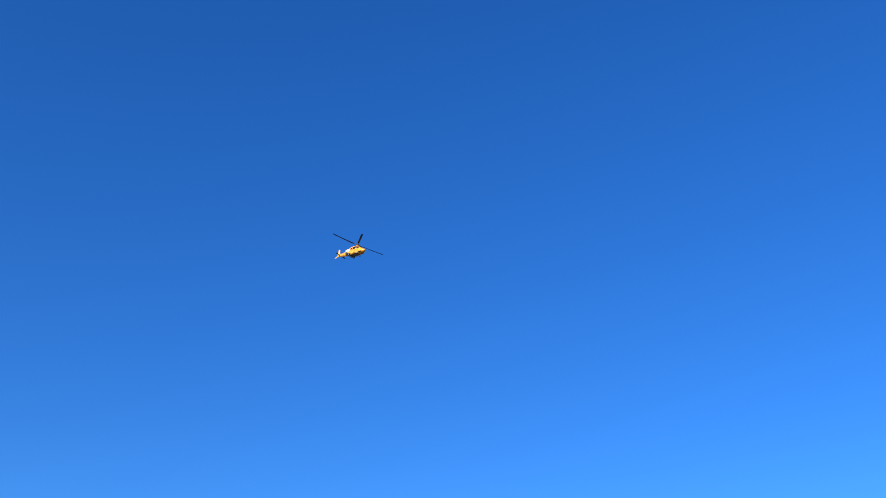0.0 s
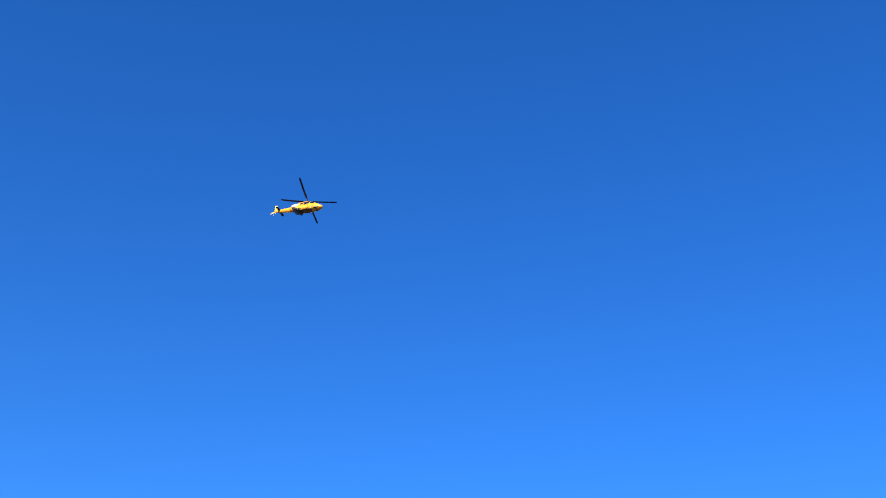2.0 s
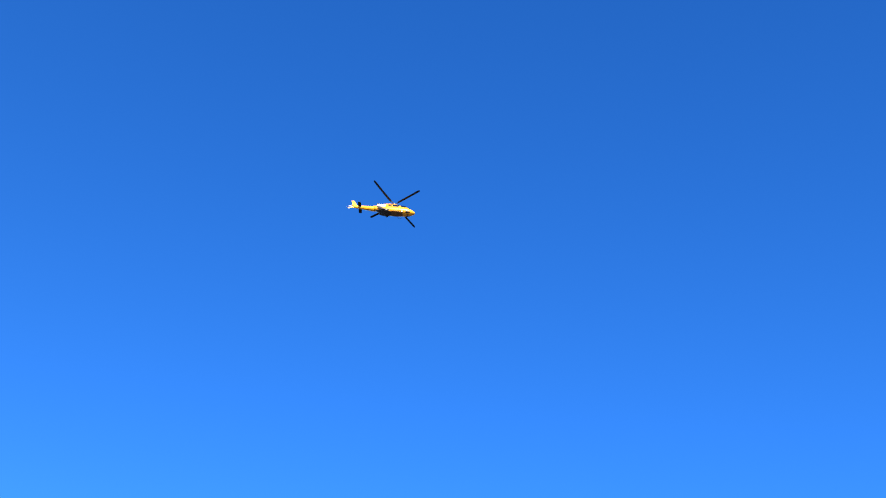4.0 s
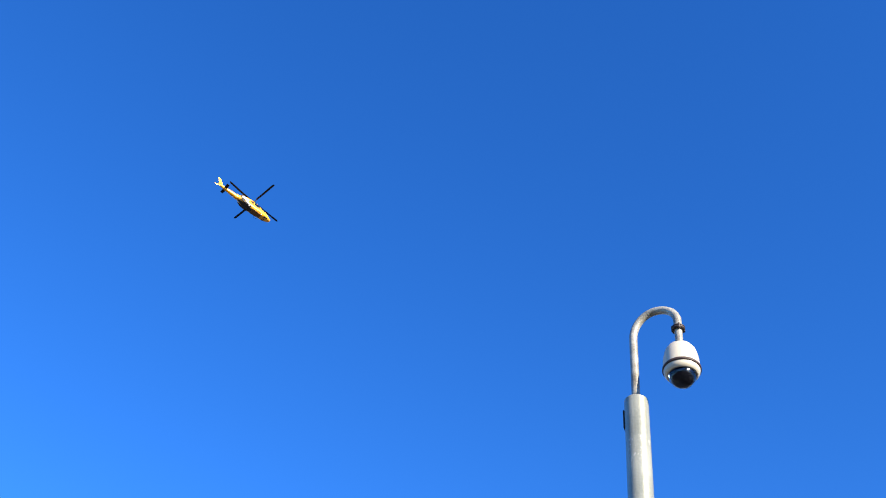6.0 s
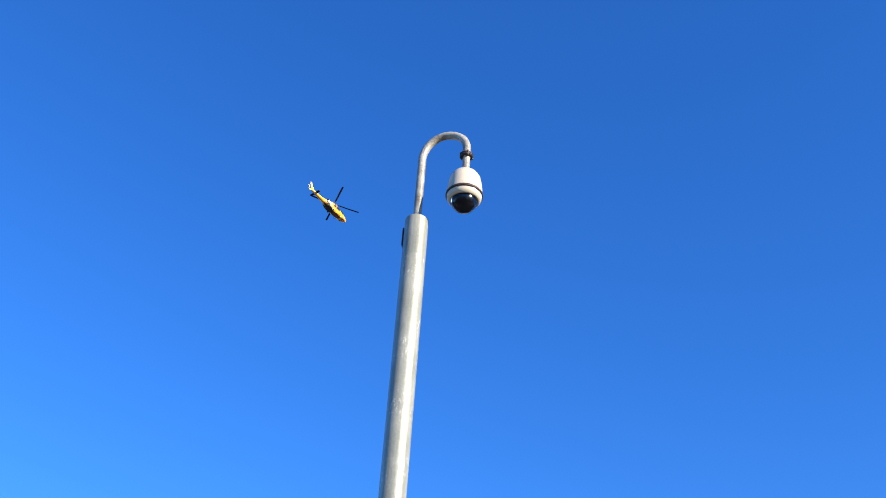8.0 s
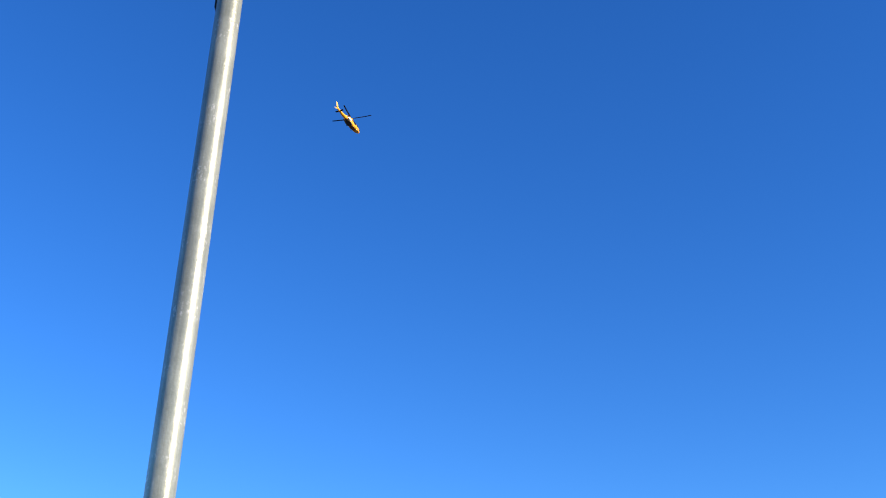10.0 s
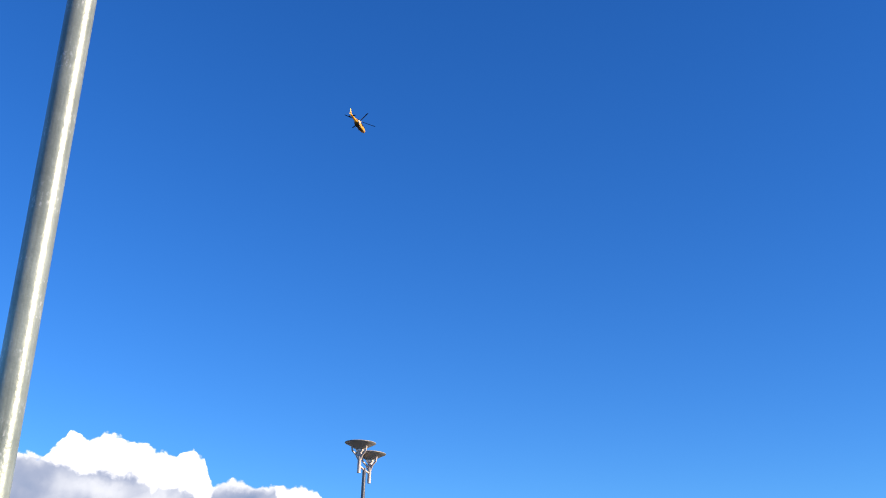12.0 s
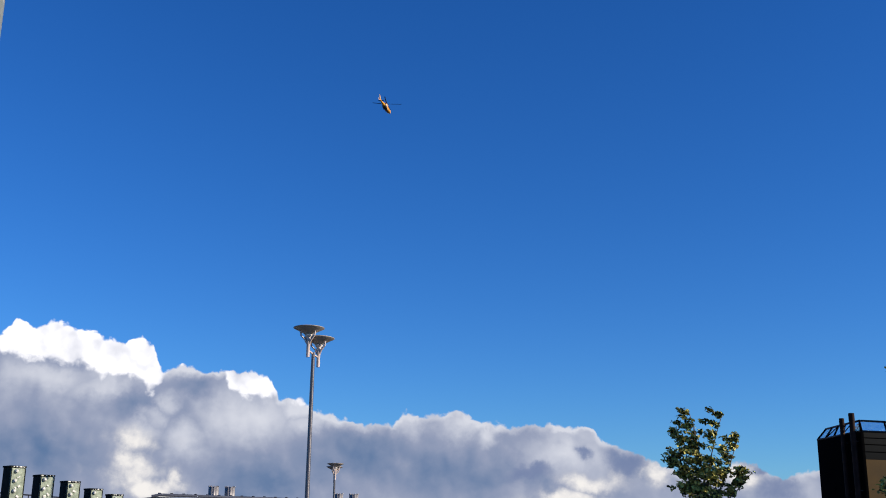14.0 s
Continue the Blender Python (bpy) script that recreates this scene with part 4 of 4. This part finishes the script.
def vent_stack(az, dist, high):
    top = base("vent_stack", Matrix.Translation(polar(az, dist, 2.49)) @ Matrix.Rotation(radians(-az + 27), 4, "Z"), "square grey-green metal vent stack with white round caps", "vent stack", "row of roof vent stacks")
    h = high - 2.49
    w = 0.56
    part("casing", box(w - 0.03, w - 0.03, h - 0.06, (0, 0, (h - 0.06) / 2), 0.012), M_STACK_SIDE, top, "metal casing, its shaded sides coloured dark green")
    face = part("front_panel", box(w - 0.04, 0.03, h - 0.1, (0, -w / 2, (h - 0.06) / 2), 0.008), M_STACK, top, "pale grey-green front panel")
    lid = part("lid", box(w + 0.015, w + 0.015, 0.06, (0, 0, h - 0.03), 0.015), M_STACK_SIDE, top, "thin dark lid")
    rnd = random.Random(int(dist * 10))
    for k in range(4):
        part("lid_mark", box(rnd.uniform(0.03, 0.10), 0.03, rnd.uniform(0.02, 0.05), (-0.19 + 0.125 * k + rnd.uniform(-0.03, 0.03), -w / 2 - 0.012, h - 0.035), 0.008), M_CLIP, lid)
    for z, x in ((0.16, -0.10), (0.48, -0.12), (0.82, -0.08)):
        if h - z > 0.15:
            part("round_cap", turned([(0.066, 0.0), (0.072, 0.03), (0.062, 0.07), (0.036, 0.10), (0.0, 0.105)], 18), M_CLIP, face, "white domed vent cap", pose(x + rnd.uniform(-0.02, 0.02), -w / 2 - 0.012, h - z - 0.02, 90 + rnd.uniform(-8, 8)))
    # irregular small white marks down the face
    for z, x in ((0.36, 0.02), (0.66, 0.06), (0.72, -0.06), (1.0, 0.04)):
        if h - z > 0.15:
            part("white_mark", box(rnd.uniform(0.08, 0.14), 0.04, rnd.uniform(0.04, 0.08), (0, 0, 0), 0.015), M_CLIP, face, "small white mark on the panel", pose(x, -w / 2 - 0.025, h - z - 0.02, 0, rnd.uniform(-60, 60)))
    for x in (-w / 2 + 0.035, w / 2 - 0.035):
        part("edge_strip", box(0.03, 0.02, h - 0.1, (x, -w / 2 - 0.018, (h - 0.06) / 2), 0.004), M_STACK_SIDE, face)


plant_room()
for az, dist, el in ((-21.24, 40.0, 3.56), (-19.86, 41.5, 3.18), (-18.6, 43.5, 2.92), (-17.48, 46.5, 2.59), (-16.46, 48.8, 2.34)):
    vent_stack(az, dist, 1.6 + dist * math.tan(radians(el)))


# ---- the far hall ----
def far_hall():
    top = base("industrial_hall", Matrix(), "long low grey industrial hall with a metal roof edge", "building")
    a, b = polar(-14.6, 95.0), polar(1.5, 108.0)
    way = (b - a).normalized()
    back = Vector((-way.y, way.x, 0)) * 14
    h = 5.35
    wall_between("front_wall", a, b, 0, h, 0.3, M_CONCRETE, top)
    wall_between("end_wall", b, b + back, 0, h, 0.3, M_CONCRETE, top)
    wall_between("back_wall", b + back, a + back, 0, h, 0.3, M_CONCRETE, top)
    wall_between("end_wall", a + back, a, 0, h, 0.3, M_CONCRETE, top)
    rb = bmesh.new()
    rb.faces.new([rb.verts.new(p + Vector((0, 0, h))) for p in (a, b, b + back, a + back)])
    bmesh.ops.solidify(rb, geom=rb.faces, thickness=-0.12)
    part("roof", rb, M_ROOF, top)
    part("roof_edge", tube([a + Vector((-0.1, -0.1, h + 0.02)), a + Vector((0.5, 0, h + 0.16)), b + Vector((0, 0, h + 0.16))], 0.13, 10), M_ROOF, top, "rounded metal roof edge")
    for k in range(30):
        p = a.lerp(b, (k + 0.5) / 30) + Vector((0, 0, h + 0.3))
        part("edge_clip", box(0.22, 0.2, 0.1, p, 0.03), M_FRAME, top)


def cowl(az, dist, el, wide):
    """A ribbed round roof vent."""
    z0 = 5.33
    h = 1.6 + dist * math.tan(radians(el)) - z0
    r = dist * math.tan(radians(wide / 2))
    top = base("roof_vent", Matrix.Translation(polar(az, dist, z0)), "ribbed grey cylindrical roof vent", "roof vent", "round roof vents")
    bm = bmesh.new()
    n = 48
    rings = []
    for z in (0.0, h * 0.92):
        rings.append([bm.verts.new(((r - (0.05 if k % 4 < 2 else 0)) * math.cos(2 * math.pi * k / n), (r - (0.05 if k % 4 < 2 else 0)) * math.sin(2 * math.pi * k / n), z)) for k in range(n)])
    for k in range(n):
        bm.faces.new((rings[0][k], rings[0][(k + 1) % n], rings[1][(k + 1) % n], rings[1][k]))
    bm.faces.new(rings[1])
    part("drum", bm, M_COWL, top)
    for k in range(10):
        q = 2 * math.pi * k / 10
        part("crown_fin", box(0.10, 0.04, h * 0.10, (r * 0.92 * math.cos(q), r * 0.92 * math.sin(q), h * 0.95), 0.0, Matrix.Rotation(q, 4, "Z")), M_COWL, top)


far_hall()
for az, dist, el, wide in ((-11.64, 99.5, 2.87, 0.52), (-10.82, 100.0, 2.86, 0.52), (-5.26, 104.5, 2.61, 0.47), (-4.48, 105.0, 2.60, 0.48)):
    cowl(az, dist, el, wide)


# ---- clouds ----
def skyline(az):
    """The clouds' upper edge: elevation against compass angle."""
    return float(np.interp(az, [-75, -40, -31, -25.7, -24.1, -23.1, -22.4, -22, -21.1, -20.2, -18.7, -16.5, -15.8, -15.2, -14.7, -13.6, -12.8, -10.8, -9.8, -9.0, -8.5, -8.3, -7.5, -6.8,
                                -5.4, -3.6, -2.6, -1.9, -0.9, 0.9, 1.9, 4.5, 7.9, 8.4, 10.3, 12.3, 14.2, 15.1, 16.2, 17.4, 19, 40, 75],
                           [9, 9.5, 10.2, 9.4, 9.7, 9.4, 10.1, 10.85, 10.35, 10.9, 10.45, 9.98, 10.3, 9.9, 8.7, 9.0, 8.75, 9.0, 8.9, 8.35, 7.4, 7.7, 7.5, 7.05,
                            6.55, 6.15, 6.3, 7.05, 6.7, 7.0, 6.55, 6.25, 6.25, 5.6, 4.7, 3.85, 3.8, 4.35, 4.3, 3.6, 4.0, 4, 4]))


def shade_line(az):
    """The edge below which the bank lies in its own shade: elevation against compass angle."""
    return float(np.interp(az, [-75, -25.6, -23.6, -21.2, -18.5, -17.6, -16.7, -15.9, -15.05, -14.5, -14.0, -11.6, -11.2, -10.6, -8.6, -8.2, -7.5, -6.8, -6.5, 75],
                           [8.6, 8.4, 9.2, 8.7, 8.4, 8.0, 8.3, 7.85, 7.5, 8.1, 9.0, 9.0, 7.7, 7.4, 7.4, 7.4, 6.95, 6.85, 7.6, 7.6]))


def cloud_bank():
    """A far, gently billowing sheet, whose upper edge follows the cloud tops."""
    bm = bmesh.new()
    sky_uv, edge_uv = bm.loops.layers.uv.new("sky"), bm.loops.layers.uv.new("edge")
    nx, ny = 750, 36
    info, grid = {}, []
    for i in range(nx + 1):
        az = -75 + 150 * i / nx
        hi = skyline(az) + 1.3
        row = []
        for j in range(ny + 1):
            el = -1.0 + (hi + 1.0) * j / ny
            dist = 3600 + 160 * noise.fractal(Vector((az * 0.35, el * 0.5, 3.0)), 0.9, 2.0, 4)
            v = bm.verts.new(polar(az, dist, 1.6 + dist * math.tan(radians(el))))
            info[v] = (az, el, el - skyline(az), el - shade_line(az))
            row.append(v)
        grid.append(row)
    for i in range(nx):
        for j in range(ny):
            bm.faces.new((grid[i][j], grid[i + 1][j], grid[i + 1][j + 1], grid[i][j + 1]))
    for f in bm.faces:
        for lo in f.loops:
            az, el, rel, above = info[lo.vert]
            lo[sky_uv].uv = (az, el)
            lo[edge_uv].uv = (rel, above)
    ob = part("backdrop_clouds", bm, M_CLOUD, sharp=180)
    tagged(ob, "white-topped cumulus clouds over a blue-grey cloud bank", "clouds", kind="structure")


cloud_bank()


# ---- what moves ----
# seconds, place of the rotor head, bank, nose down, heading
FLIGHT = [
    (0, -162.0, -102.0, 106.7, -12.7, 12.8, 64.5), (0.5, -156.8, -88.5, 110.3, -12.0, 11.7, 65.7), (1, -152.1, -75.2, 113.3, -11.5, 10.5, 66.9),
    (1.5, -147.3, -62.0, 116.3, -11.0, 9.4, 68.0), (2, -143.4, -48.5, 118.4, -10.9, 8.1, 69.0), (2.5, -140.3, -34.4, 119.8, -11.3, 7.0, 69.8),
    (3, -137.3, -20.0, 121.1, -11.8, 5.8, 70.6), (5.5, -112.2, 58.6, 137.7, -5.5, 4.0, 73.0), (6, -106.9, 76.6, 140.3, -4.9, 4.4, 72.9),
    (6.5, -103.2, 93.1, 142.8, -4.3, 4.8, 72.8), (7, -99.7, 111.8, 143.9, -3.8, 5.2, 72.7), (7.5, -95.0, 131.5, 145.1, -3.2, 5.6, 72.6),
    (8, -90.5, 151.6, 145.6, -2.6, 6.0, 72.6), (8.5, -85.9, 171.9, 145.9, -2.0, 5.9, 72.5), (11, -55.1, 263.7, 162.8, 0.7, 5.5, 72.0),
    (11.5, -49.0, 282.2, 164.9, 1.3, 5.4, 71.9), (12, -44.0, 301.5, 164.1, 1.8, 5.3, 71.9), (12.5, -38.5, 320.2, 163.5, 2.4, 5.3, 71.8),
    (13, -32.6, 338.0, 162.8, 2.9, 5.2, 71.7), (13.5, -27.1, 354.9, 161.6, 3.5, 5.1, 71.6), (14, -21.5, 370.8, 160.2, 4.0, 5.0, 71.5)]
# slow part of the rotor's turn against the fast one, degrees
PHASE = [(0, 65.4), (0.5, 52.2), (1, 40.6), (1.5, 27.2), (2, 14.1), (2.5, 0.9), (3, -9.1), (5.5, -72.7), (6, -83.1), (6.5, -80.5), (7, -91.3), (7.5, -105.1),
         (8, -118.4), (8.5, -129.7), (11, -195.6), (11.5, -208.3), (12, -218.1), (12.5, -228.1), (13, -237.7), (13.5, -244.3), (14, -256.5)]


def motions():
    walk(heli, [(t, pose(*place)) for t, *place in FLIGHT])
    ts, ph = [p[0] for p in PHASE], [p[1] for p in PHASE]
    steps = [k / FPS for k in range(14 * FPS + 1)]
    walk(main_rotor, [(t, pose(0, 0, 0, 0, 0, 2340.0 * t + float(np.interp(t, ts, ph)))) for t in steps])
    walk(tail_rotor, [(t, pose(-6.85, 0.28, -1.04, -90) @ pose(0, 0, 0, 0, 0, 1670.0 * t)) for t in steps])


motions()
